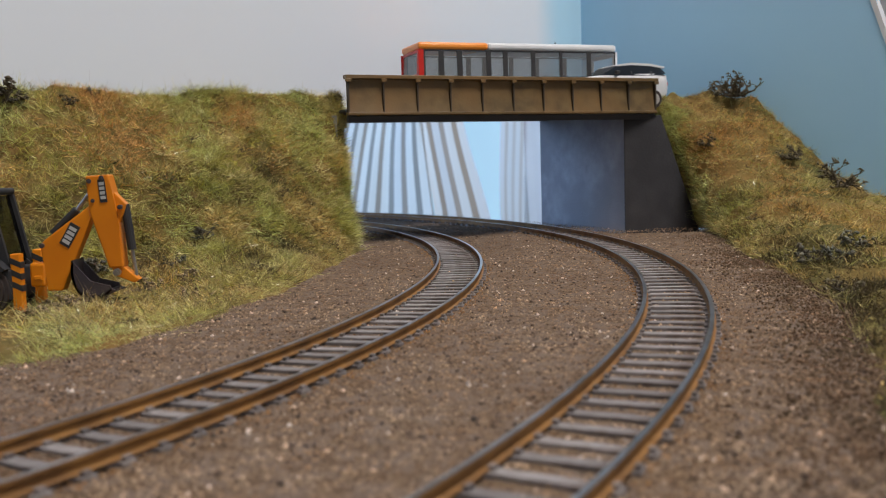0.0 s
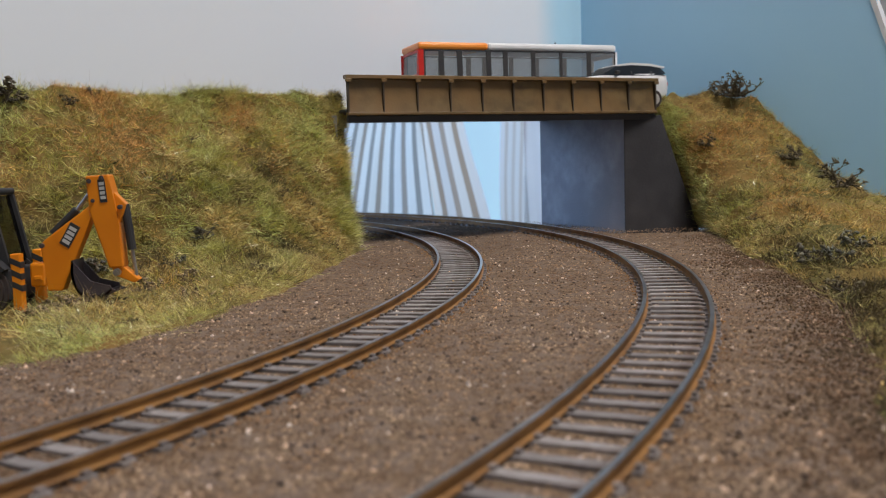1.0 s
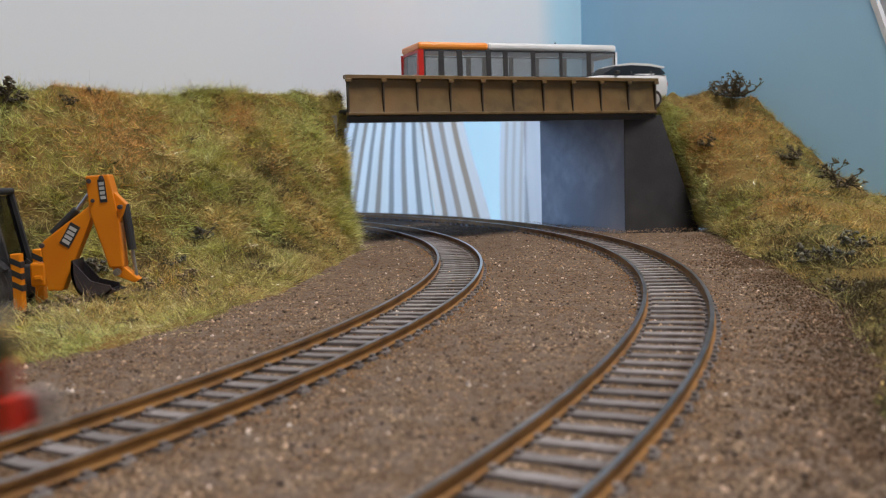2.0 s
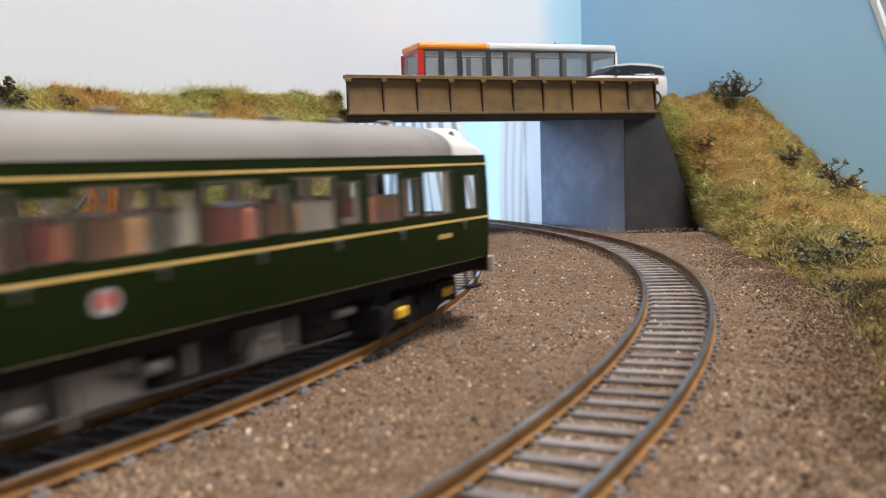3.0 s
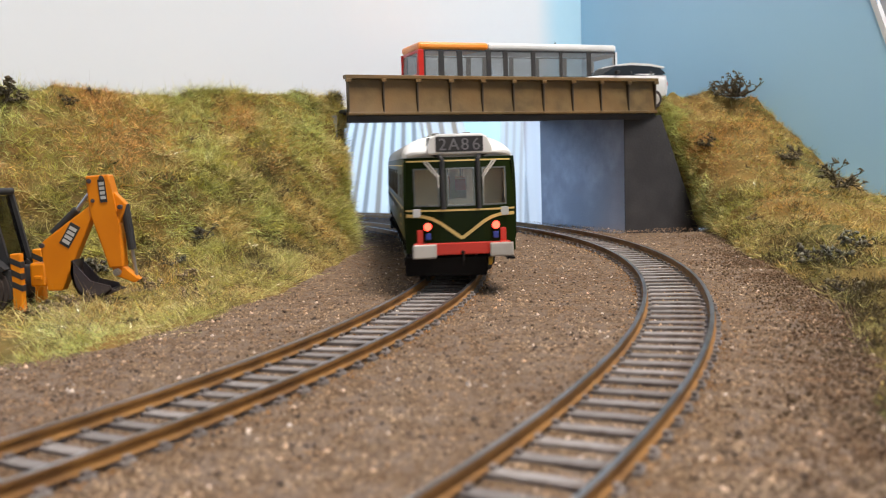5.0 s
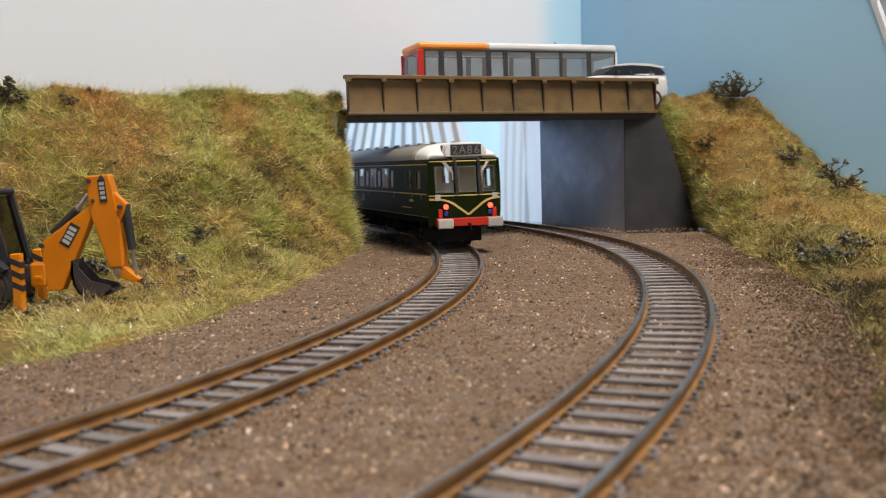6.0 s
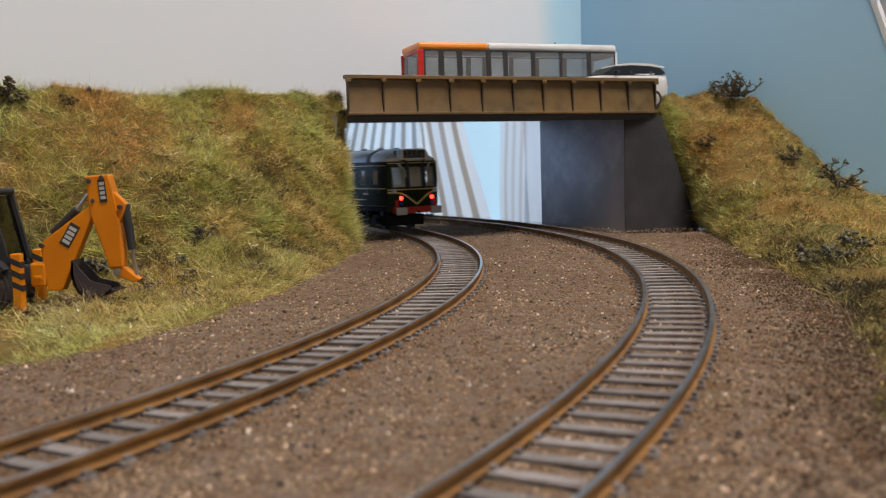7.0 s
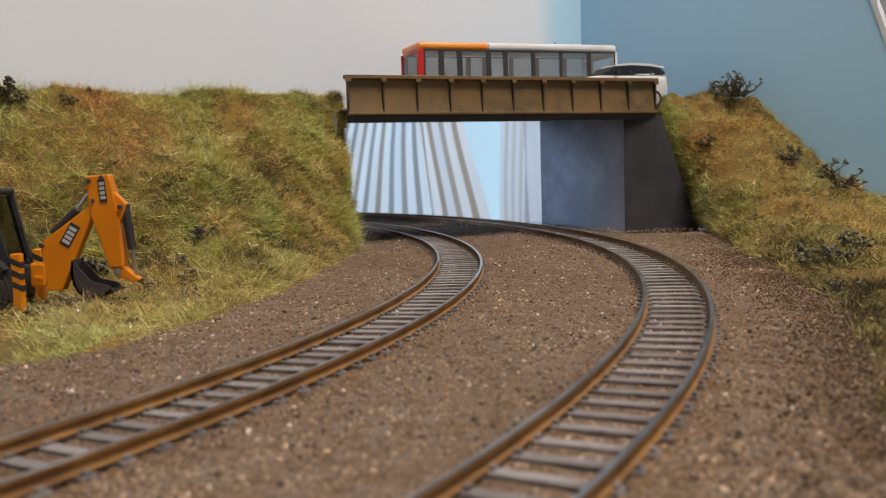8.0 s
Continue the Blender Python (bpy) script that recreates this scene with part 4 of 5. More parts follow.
            panel(bm, [w[0], (w[0] + w[1]) / 2, w[1]], [w[2], w[3]], [(w[0] + f, w[1] - f, w[2] + f, w[3] - f)], lambda y, z, d: (e * (face_x(y, z) + 0.1 - d), y, z), 0.5)
            part("window_frame", bm, M_TRIM, pane)
        for z, w in ((24.3, 0.6), (40.1, 0.5)):
            bm = bmesh.new()
            ribbon(bm, [(y, z) for y in np.linspace(-17.7, 17.7, 25)], w, -0.14, face)
            part("lining", bm, M_LINE, cab)
        bm = bmesh.new()
        ribbon(bm, [(0, 15.3), (5.4, 19.2), (7.0, 20.4), (9.5, 21.7), (12.5, 22.5), (17.6, 22.7)], 1.05, -0.2, face)
        ribbon(bm, [(0, 15.3), (-5.4, 19.2), (-7.0, 20.4), (-9.5, 21.7), (-12.5, 22.5), (-17.6, 22.7)], 1.05, -0.2, face)
        part("whisker", bm, M_LINE, cab, "straw yellow whisker lines meeting in a V")
        # exhaust pipes up the pillars and over the roof edge
        for s in (-1, 1):
            bm = bmesh.new()
            pts = [(e * (face_x(5.7, z) + 0.6), s * 5.7, z) for z in (24.6, 30, 36, 40.5)]
            pts += [(e * (HALF - 0.6), s * 6.6, 41.6), (e * (HALF - 2.0), s * 9.0, 42.6), (e * (HALF - 4.2), s * 9.6, 44.6), (e * (HALF - 6.5), s * 9.4, 47.2)]
            tube(bm, pts, 0.75, 8)
            part("exhaust_pipe", bm, M_BLACK, t)
            bm = bmesh.new()
            for (y0, z0), (y1, z1) in (((s * 11.6, 40.0), (s * 7.4, 34.6)), ((s * 10.6, 40.0), (s * 6.9, 34.9)), ((s * 7.2, 35.0), (s * 7.2, 31.5))):
                cyl(bm, (e * (face_x(y0, z0) + 0.5), y0, z0), (e * (face_x(y1, z1) + 0.5), y1, z1), 0.32, seg=6)
            part("wiper", bm, M_BUFFER, t)
            bm = bmesh.new()
            x = e * (face_x(14.2, 23.2) + 0.35)
            box(bm, x - 0.3, x + 0.3, s * 14.2 - 1.3, s * 14.2 + 1.3, 22.2, 24.9, 0.15)
            part("lamp_bracket", bm, M_LETTER, t)
            bm = bmesh.new()
            x = face_x(11, 19.2)
            cyl(bm, (e * (x - 0.4), s * 11.0, 19.2), (e * (x + 0.9), s * 11.0, 19.2), 1.5, seg=18)
            lamp = part("tail_lamp", bm, M_UNDER, t)
            bm = bmesh.new()
            cyl(bm, (e * (x + 0.6), s * 11.0, 19.2), (e * (x + 1.35), s * 11.0, 19.2), 1.35, 1.1, seg=18)
            part("lens", bm, M_TAIL if e < 0 else M_GLASS, lamp)
            bm = bmesh.new()
            cyl(bm, (e * (HALF + 0.5), s * 12.3, 11.6), (e * (HALF + 4.0), s * 12.3, 11.6), 1.5, seg=14)
            shank = part("buffer", bm, M_UNDER, t)
            bm = bmesh.new()
            box(bm, min(e * (HALF + 3.9), e * (HALF + 5.0)), max(e * (HALF + 3.9), e * (HALF + 5.0)), s * 12.3 - 3.8, s * 12.3 + 3.8, 9.3, 13.8, 0.5)
            part("buffer_head", bm, M_BUFFER, shank, "pale grey oval buffer head")
            bm = bmesh.new()
            x = face_x(13.3, 16) + 0.4
            box(bm, min(e * x, e * (x + 0.8)), max(e * x, e * (x + 0.8)), s * 13.4 - 1.0, s * 13.4 + 1.0, 13.2, 18.2, 0.3)
            part("jumper_cable", bm, M_RED, t)
            bm = bmesh.new()
            x = face_x(11, 16) + 0.4
            box(bm, min(e * x, e * (x + 0.7)), max(e * x, e * (x + 0.7)), s * 10.9 - 0.9, s * 10.9 + 0.9, 15.0, 17.2, 0.3)
            part("hose", bm, M_BLUE, t)
        bm = bmesh.new()
        box(bm, min(e * (HALF - 1), e * (HALF + 1.9)), max(e * (HALF - 1), e * (HALF + 1.9)), -15.5, 15.5, 10.0, 13.9, 0.3)
        part("buffer_beam", bm, M_RED, t)
        bm = bmesh.new()
        cyl(bm, (e * (HALF + 1.5), 0, 10.8), (e * (HALF + 4.2), 0, 10.8), 0.6, seg=8)
        tube(bm, [(e * (HALF + 4.0), 0, 11.2), (e * (HALF + 4.6), 0, 8.4), (e * (HALF + 4.0), 0, 7.0)], 0.4, 6)
        part("coupling", bm, M_UNDER, t)
        # route box
        bm = bmesh.new()
        pts = [(-10.2, 42.0), (10.2, 42.0), (10.6, 44.0), (9.0, 47.4), (7.0, 48.6), (-7.0, 48.6), (-9.0, 47.4), (-10.6, 44.0)]
        prism(bm, pts, e * (HALF - 9), e * (HALF + 0.3), "x", bev=0.5)
        rb = part("route_box", bm, M_DOME, t, smooth=False)
        bm = bmesh.new()
        box(bm, min(e * (HALF + 0.25), e * (HALF + 0.55)), max(e * (HALF + 0.25), e * (HALF + 0.55)), -7.6, 7.6, 42.9, 47.7, 0.1)
        part("route_panel", bm, M_BLACK, rb, "black route panel lettered 2A86")
        for k, ch in enumerate("2A86"):
            cu = bpy.data.curves.new("letter", "FONT")
            cu.body, cu.size, cu.extrude, cu.align_x = ch, 5.4 * MM, 0.06 * MM, "CENTER"
            tmp = bpy.data.objects.new("letter", cu)
            me = bpy.data.meshes.new_from_object(tmp)
            bpy.data.objects.remove(tmp)
            me.materials.append(M_ROUTE)
            ob = new("letter", me)
            ob.parent = rb
            ob.matrix_basis = at(e * (HALF + 0.62), e * (-5.4 + 3.6 * k), 43.4, 90 if e > 0 else -90, 90)
        # cab bulkhead and desk
        bm = bmesh.new()
        openings = [(-15.5, -5.5, 27, 38), (-4.2, 4.2, 27, 38), (5.5, 15.5, 27, 38)]
        panel(bm, [-17, 17], [15, 41], openings if e > 0 else openings[1:2], lambda y, z, d: (e * (103.5 - d), y, z), 0.8)
        part("bulkhead", bm, M_CREAM, t)
        bm = bmesh.new()
        box(bm, min(e * 117, e * 123), max(e * 117, e * 123), -15.5, -1 if e < 0 else 15.5, 15, 25.2, 0.6)
        part("desk", bm, M_TANK, t)
    # floor, seats, partitions
    # floor kept cream so that it throws light up inside the coach
    bm = bmesh.new()
    box(bm, -122, 122, -17, 17, 14.2, 15.4)
    part("floor_plate", bm, M_CREAM, t)
    # white board under the roof, added as a reflector for the interior
    bm = bmesh.new()
    box(bm, -118, 118, -15.5, 15.5, 40.6, 41.2)
    part("ceiling_board", bm, M_DOME, t)
    seat0, cloths = None, {}
    for x in range(-52, 80, 13):
        for y in (-10.5, 9.5):
            if seat0 is None:
                bm = bmesh.new()
                box(bm, -5, 3, -6.5, 6.5, 15.4, 25.0, 0.6)
                box(bm, 2.4, 5, -6.5, 6.5, 15.4, 32.6, 0.7)
                seat0 = part("seat", bm, M_SEAT, t)
            sb = seat0
            if (x, y) != (-52, -10.5):
                k = (x + 52) // 13 % 3
                if k not in cloths:
                    cloths[k] = seat0.data.copy()
                    cloths[k].materials[0] = (M_SEAT, M_SEAT_TAN, M_CREAM)[k]
                sb = new("seat", cloths[k])
            sb.parent = t
            sb.matrix_basis = at(x, y, 0)
    for x in (-58.5, 14.5, 64.0):
        bm = bmesh.new()
        panel(bm, [-17, 17], [15.4, 40.5], [(-2.5, 2.5, 15.4, 37), (-15.5, -4.5, 28.5, 38), (4.5, 15.5, 28.5, 38)], lambda y, z, d: (x - 0.5 + d, y, z), 1.0)
        part("partition", bm, M_CREAM, t)
    # underframe gear
    for y, w, z0, z1 in ((-15.5, 0.7, 11.2, 14.9), (15.5, 0.7, 11.2, 14.9), (0, 3, 11.0, 14.4)):
        bm = bmesh.new()
        box(bm, -119, 119, y - w, y + w, z0, z1, 0.2)
        part("frame_beam", bm, M_UNDER, t)
    rng = random.Random(8)
    for s in (-1, 1):
        for nm, x0, x1, z0, z1, mt in (("engine", -58, -49, 4.6, 10.6, M_TANK), ("engine_cover", -64.5, -59, 4.4, 8.6, M_ORANGE), ("gearbox", -47, -42, 5.2, 10.8, M_ORANGE),
                                       ("silencer", -40, -14, 6.6, 10.4, M_TANK), ("fuel_tank", -8, 4, 3.8, 11.2, M_TANK), ("battery_box", 8, 26, 4.6, 11.2, M_UNDER),
                                       ("air_tank", 30, 40, 4.2, 11.2, M_TANK), ("radiator", 46, 60, 5.0, 11.2, M_UNDER)):
            bm = bmesh.new()
            y0, y1 = sorted((s * 6.5, s * 15.2))
            if nm in ("silencer", "engine"):
                for q in (0.34, 0.7):
                    z = lerp(z0, z1, q)
                    cyl(bm, (x0, s * 13.0, z), (x1, s * 13.0, z), 1.7, seg=14)
                for q in (0.2, 0.5, 0.8):
                    xx = lerp(x0, x1, q)
                    box(bm, xx - 0.7, xx + 0.7, min(s * 8, s * 14.4), max(s * 8, s * 14.4), z0, z1 + 1.4, 0.2)
            else:
                box(bm, x0, x1, y0, y1, z0, z1, 0.5)
                for k in range(3):
                    xx = lerp(x0, x1, (k + 0.5) / 3)
                    box(bm, xx - 0.35, xx + 0.35, min(s * 15.0, s * 15.7), max(s * 15.0, s * 15.7), z0 + 0.5, z1 - 0.5, 0.1)
            part(nm, bm, mt if s < 0 else M_UNDER, t)
        # brackets, small cylinders and pipes hung along the frame
        for k in range(16):
            x = -66 + k * 8.1 + rng.uniform(-2.5, 2.5)
            z = rng.uniform(5.5, 10.5)
            bm = bmesh.new()
            if k % 3 == 0:
                ln = rng.uniform(3, 7)
                cyl(bm, (x, s * 14.9, z), (x + ln, s * 14.9, z), rng.uniform(0.8, 1.5), seg=12)
                part("air_cylinder", bm, M_TANK if s < 0 else M_UNDER, t)
            elif k % 3 == 1:
                box(bm, x - 0.5, x + 0.5, s * 15.6 - 0.5, s * 15.6 + 0.5, z - 3.0, 11.4, 0.15)
                part("hanger", bm, M_TANK if s < 0 else M_UNDER, t)
            else:
                tube(bm, [(x, s * 15.4, 11.0), (x + 0.6, s * 15.7, z - 1), (x + 4.5, s * 15.7, z - 2.2), (x + 8, s * 15.4, 10.8)], 0.35, 6)
                part("pipe", bm, M_UNDER, t)
        bm = bmesh.new()
        box(bm, -68, 66, min(s * 5.0, s * 6.4), max(s * 5.0, s * 6.4), 4.2, 11.4, 0.2)
        part("engine_bay_wall", bm, M_UNDER, t)
        bm = bmesh.new()
        tube(bm, [(-64, s * 15.6, 3.6), (-40, s * 15.6, 3.4), (-38, s * 15.6, 5.2), (60, s * 15.6, 4.4)], 0.45, 6)
        part("brake_rod", bm, M_STEEL, t)
        for x in (114, -114):
            bm = bmesh.new()
            tube(bm, [(x - 2.5, s * 16.5, 12), (x - 2.5, s * 17.2, 7.4)], 0.4, 6)
            tube(bm, [(x + 2.5, s * 16.5, 12), (x + 2.5, s * 17.2, 7.4)], 0.4, 6)
            box(bm, x - 3.6, x + 3.6, s * 17.2 - 1.3, s * 17.2 + 1.3, 7.0, 7.7, 0.15)
            part("step", bm, M_UNDER, t)
    for x in (-93, 93):
        yaw = math.degrees(math.asin(93.0 / LEFT_R)) * (1 if x > 0 else -1)
        bog = new("bogie")
        bog.parent = t
        bog.matrix_basis = at(x, 0, 0, yaw)
        for u in (-26, 0, 26):
            bm = bmesh.new()
            box(bm, u - 1.4, u + 1.4, -13.4, 13.4, 2.4, 8.8, 0.4)
            part("cross_member", bm, M_UNDER, bog)
        for s in (-1, 1):
            bm = bmesh.new()
            pts = [(-25, 6.0), (-21, 8.6), (-9, 8.8), (-6, 5.2), (6, 5.2), (9, 8.8), (21, 8.6), (25, 6.0), (25, 3.6), (13, 3.4), (8, 2.2), (-8, 2.2), (-13, 3.4), (-25, 3.6)]
            prism(bm, pts, s * 12.3, s * 13.7, "y")
            for k in range(-2, 3):
                box(bm, k * 1.9 - 0.6, k * 1.9 + 0.6, s * 13.9 - 0.6, s * 13.9 + 0.6, 3.4, 7.6, 0.1)
            part("bogie_frame", bm, M_UNDER, bog)
            for a in (-17, 17):
                bm = bmesh.new()
                cyl(bm, (a, s * 13.2, 6.0), (a, s * 14.6, 6.0), 1.25, 1.1, seg=14)
                box(bm, a - 2.7, a + 2.7, s * 14.2 - 0.7, s * 14.2 + 0.7, 5.0, 7.2, 0.3)
                part("axlebox", bm, M_AXLEBOX if s < 0 else M_UNDER, bog)
                bm = bmesh.new()
                cyl(bm, (a, s * 7.4, 6.0), (a, s * 9.6, 6.0), 5.95, seg=28)
                cyl(bm, (a, s * 6.9, 6.0), (a, s * 7.5, 6.0), 6.7, seg=28)
                cyl(bm, (a, 0, 6.0), (a, s * 7.2, 6.0), 0.9, seg=10)
                part("wheel", bm, M_STEEL, bog)
    return t


def motions():
    walk(TRAIN, [(i / 10, train_pose(train_arc(i / 10))) for i in range(81)])


# ---- bus and car on the bridge ----
M_BUS_WHITE = mat("white_bus_paint", (0.74, 0.74, 0.73), rough=0.3, scale=30)
M_BUS_ORANGE = mat("orange_bus_paint", (0.86, 0.26, 0.03), (0.86, 0.32, 0.05), rough=0.3, scale=30)
M_BUS_RED = mat("red_bus_paint", (0.62, 0.03, 0.02), rough=0.3, scale=30)
M_BUS_BLUE = mat("dark_blue_skirt", (0.03, 0.05, 0.16), rough=0.3, scale=30)
M_BUS_GLASS = glass_mat("hazy_bus_glazing", (0.66, 0.70, 0.72), haze=0.32)
M_DARK_GLASS = glass_mat("dark_tinted_glass", (0.28, 0.30, 0.32))
M_TYRE = mat("dusty_rubber_tyre", (0.035, 0.026, 0.024), (0.05, 0.036, 0.03), rough=0.85, scale=200)
M_GREY_SEAT = mat("grey_seat", (0.25, 0.25, 0.27), rough=0.8, scale=60)
BUS_WINDOWS = [(0.04, 0.105), (0.128, 0.19), (0.215, 0.33), (0.353, 0.412), (0.4345, 0.5516), (0.572, 0.695), (0.709, 0.838), (0.859, 0.985)]


def wheel(parent, x, y, z, r, w, hub):
    bm = bmesh.new()
    cyl(bm, (x, y - w / 2, z), (x, y + w / 2, z), r, seg=28)
    bmesh.ops.bevel(bm, geom=[e for e in bm.edges if len(e.link_faces) == 2 and any(len(f.verts) > 8 for f in e.link_faces)], offset=r * 0.12, segments=2, affect="EDGES")
    t = part("wheel", bm, M_TYRE, parent)
    bm = bmesh.new()
    for s in (-1, 1):
        cyl(bm, (x, y + s * w * 0.5, z), (x, y + s * (w * 0.5 + 0.25), z), r * 0.6, r * 0.5, seg=20)
        for k in range(5):
            a = k * 2 * math.pi / 5
            cyl(bm, (x + r * 0.32 * math.cos(a), y + s * w * 0.5, z + r * 0.32 * math.sin(a)), (x + r * 0.32 * math.cos(a), y + s * (w * 0.5 + 0.45), z + r * 0.32 * math.sin(a)), r * 0.1, seg=8)
    part("rim", bm, hub, t)


def build_bus():
    L, W, H = 131.0, 32.5, 40.0
    t = thing("bus", "white, orange and red single-deck model bus on the bridge", "bus", at(-11.8, 523, DECK_Z, 20.2))
    z0, z1 = 20.6, 34.9
    for s in (0, 1):
        place = lambda u, z, d: (u, (d if s == 0 else W - d) + 0.012 * max(0, z - 22) ** 1.5 * (1 if s == 0 else -1) * 0.5, z)
        wins = [(a * L, b * L, z0, z1) for a, b in BUS_WINDOWS]
        bm = bmesh.new()
        panel(bm, [4.5, L - 1.5], [19.6, 35.6], wins, place, 0.8)
        part("window_band", bm, M_BLACK, t)
        for w in wins:
            bm = bmesh.new()
            sheet(bm, [w[0], w[1]], [w[2], w[3]], lambda u, z: place(u, z, 0.3))
            part("window", bm, M_BUS_GLASS, t)
        bm = bmesh.new()
        panel(bm, [4.5, L - 1.5], [3.5, 19.5], [(20, 34, 3.4, 13), (92, 106, 3.4, 13)], place, 0.8)
        part("side_panel", bm, M_BUS_WHITE, t)
        for x in (27, 99):
            wheel(t, x, 2.5 if s == 0 else W - 2.5, 6.2, 6.2, 3.6, M_TRIM)
    # roof in two colours with a slanted join
    for nm, pts, mt in (("roof_front", [(1.5, 0.4), (45, 0.4), (40, W - 0.4), (1.5, W - 0.4)], M_BUS_ORANGE), ("roof_rear", [(45.02, 0.4), (L - 0.5, 0.4), (L - 0.5, W - 0.4), (40.02, W - 0.4)], M_BUS_WHITE)):
        bm = bmesh.new()
        prism(bm, pts, 35.7, H, "z", bev=1.5)
        part(nm, bm, mt, t)
    bm = bmesh.new()
    panel(bm, [1.2, W / 2, W - 1.2], [3.5, 20], [], lambda u, z, d: (0.6 + 0.05 * max(0, z - 20) + 0.012 * (u - W / 2) ** 2 * 0.35 + d, u, z), 1.0)
    part("front_panel", bm, M_BUS_RED, t)
    bm = bmesh.new()
    panel(bm, [1.2, W / 2, W - 1.2], [20.02, 35.6], [(4, W - 4, 22, 34)], lambda u, z, d: (0.6 + 0.05 * max(0, z - 20) + 0.004 * (u - W / 2) ** 2 + d, u, z), 1.0)
    part("windscreen_surround", bm, M_BUS_RED, t)
    for y0, y1 in ((0.05, 1.2), (W - 1.2, W - 0.05)):
        bm = bmesh.new()
        box(bm, 1.2, 4.5, y0, y1, 3.5, 35.6, 0.3)
        part("corner_post", bm, M_BUS_RED, t)
    bm = bmesh.new()
    sheet(bm, [4, W / 2, W - 4], [22, 34], lambda u, z: (1.3 + 0.05 * (z - 20), u, z))
    part("windscreen", bm, M_DARK_GLASS, t)
    bm = bmesh.new()
    panel(bm, [0.3, W - 0.3], [3.5, 35.6], [(4, W - 4, 22, 33)], lambda u, z, d: (L - 1.4 + d, u, z), 1.2)
    part("rear_panel", bm, M_BUS_WHITE, t)
    bm = bmesh.new()
    box(bm, 4, L - 2, 1, W - 1, 4.5, 6.5)
    part("floor_plate", bm, M_GREY_SEAT, t)
    for x in range(30, 124, 10):
        for y in (3, 19.5):
            bm = bmesh.new()
            box(bm, x, x + 5, y, y + 10, 6.5, 13, 0.5)
            box(bm, x + 4, x + 6, y, y + 10, 6.5, 18.5, 0.6)
            part("seat", bm, M_GREY_SEAT, t)
    bm = bmesh.new()
    cyl(bm, (L * 0.72, 12, H - 0.2), (L * 0.72, 12, H + 2.4), 0.5, 0.3, 8)
    part("aerial", bm, M_BLACK, t)


def build_car():
    t = thing("car", "white model sport utility car with dark windows", "car", at(81.0, 550.5, DECK_Z, 22.0))
    L, W = 60.0, 25.0
    # lower body by cross sections along the car, nose at x = 0
    secs = [(0.0, 8.5, 15.0, 0.72), (1.5, 6.2, 17.0, 0.86), (6, 5.2, 18.8, 0.95), (16, 5.0, 20.2, 0.99), (30, 5.0, 20.4, 1.0), (48, 5.0, 20.9, 1.0), (56, 5.6, 20.8, 0.96), (59, 7.2, 20.0, 0.90), (60, 9.5, 17.5, 0.84)]
    bm = bmesh.new()
    rings = []
    for x, lo, hi, k in secs:
        h = W / 2 * k
        rings.append([bm.verts.new((x, y, z)) for y, z in ((-h * 0.94, lo), (-h, lo + 2.5), (-h, lerp(lo, hi, 0.72)), (-h * 0.93, hi), (0, hi + 0.5), (h * 0.93, hi), (h, lerp(lo, hi, 0.72)), (h, lo + 2.5), (h * 0.94, lo))])
    for a, b in zip(rings, rings[1:]):
        for i in range(9):
            bm.faces.new((a[i], a[(i + 1) % 9], b[(i + 1) % 9], b[i]))
    bm.faces.new(rings[0]), bm.faces.new(rings[-1][::-1])
    part("body", bm, M_BUS_WHITE, t, smooth=True)
    bm = bmesh.new()
    cab = [(13.0, 19.8, 20.0, 0.93), (24.0, 19.6, 25.7, 0.82), (34, 19.6, 26.9, 0.80), (48, 19.8, 26.4, 0.80), (55, 20.2, 25.0, 0.80), (58, 21.2, 21.6, 0.86)]
    rings = []
    for x, lo, hi, k in cab:
        h = W / 2
        rings.append([bm.verts.new((x, y, z)) for y, z in ((-h * 0.95, lo), (-h * k, hi), (h * k, hi), (h * 0.95, lo))])
    for a, b in zip(rings, rings[1:]):
        for i in range(4):
            bm.faces.new((a[i], a[(i + 1) % 4], b[(i + 1) % 4], b[i]))
    bm.faces.new(rings[0]), bm.faces.new(rings[-1][::-1])
    part("cabin_glass", bm, mat("dark_car_glass", (0.02, 0.025, 0.03), rough=0.08, scale=30), t)
    bm = bmesh.new()
    pts = [(23.0, 25.6), (24.5, 26.3), (34, 27.5), (48, 27.0), (58, 25.4), (58, 24.2), (48, 25.6), (34, 26.1), (24.5, 25.0)]
    prism(bm, pts, -W * 0.415, W * 0.415, "y", bev=0.3)
    part("roof_panel", bm, M_BUS_WHITE, t)
    for s in (-1, 1):
        for x0, x1 in ((33, 33.8), (46.5, 48.2)):
            bm = bmesh.new()
            pts = [(x0, 20.4), (x1, 20.4), (x1 + 0.4, 26.4), (x0 + 0.4, 26.4)]
            lo = [bm.verts.new((x, s * (W * 0.478 - (z - 20.4) * 0.40), z)) for x, z in pts]
            hi = [bm.verts.new((x, s * (W * 0.46 - (z - 20.4) * 0.40), z)) for x, z in pts]
            bm.faces.new(lo), bm.faces.new(hi[::-1])
            for i in range(4):
                bm.faces.new((lo[i], hi[i], hi[(i + 1) % 4], lo[(i + 1) % 4]))
            part("pillar", bm, M_BLACK, t)
        bm = bmesh.new()
        box(bm, 20.5, 23, s * 14.2 - 1.3, s * 14.2 + 1.3, 20.2, 22.4, 0.5)
        part("wing_mirror", bm, M_BLACK, t)
        for x in (11, 49):
            wheel(t, x, s * 11.0, 5.6, 5.6, 4.0, M_BUFFER)
        bm = bmesh.new()
        box(bm, 58.3, 60.2, s * 9.2 - 1.6, s * 9.2 + 1.6, 13.6, 16.2, 0.4)
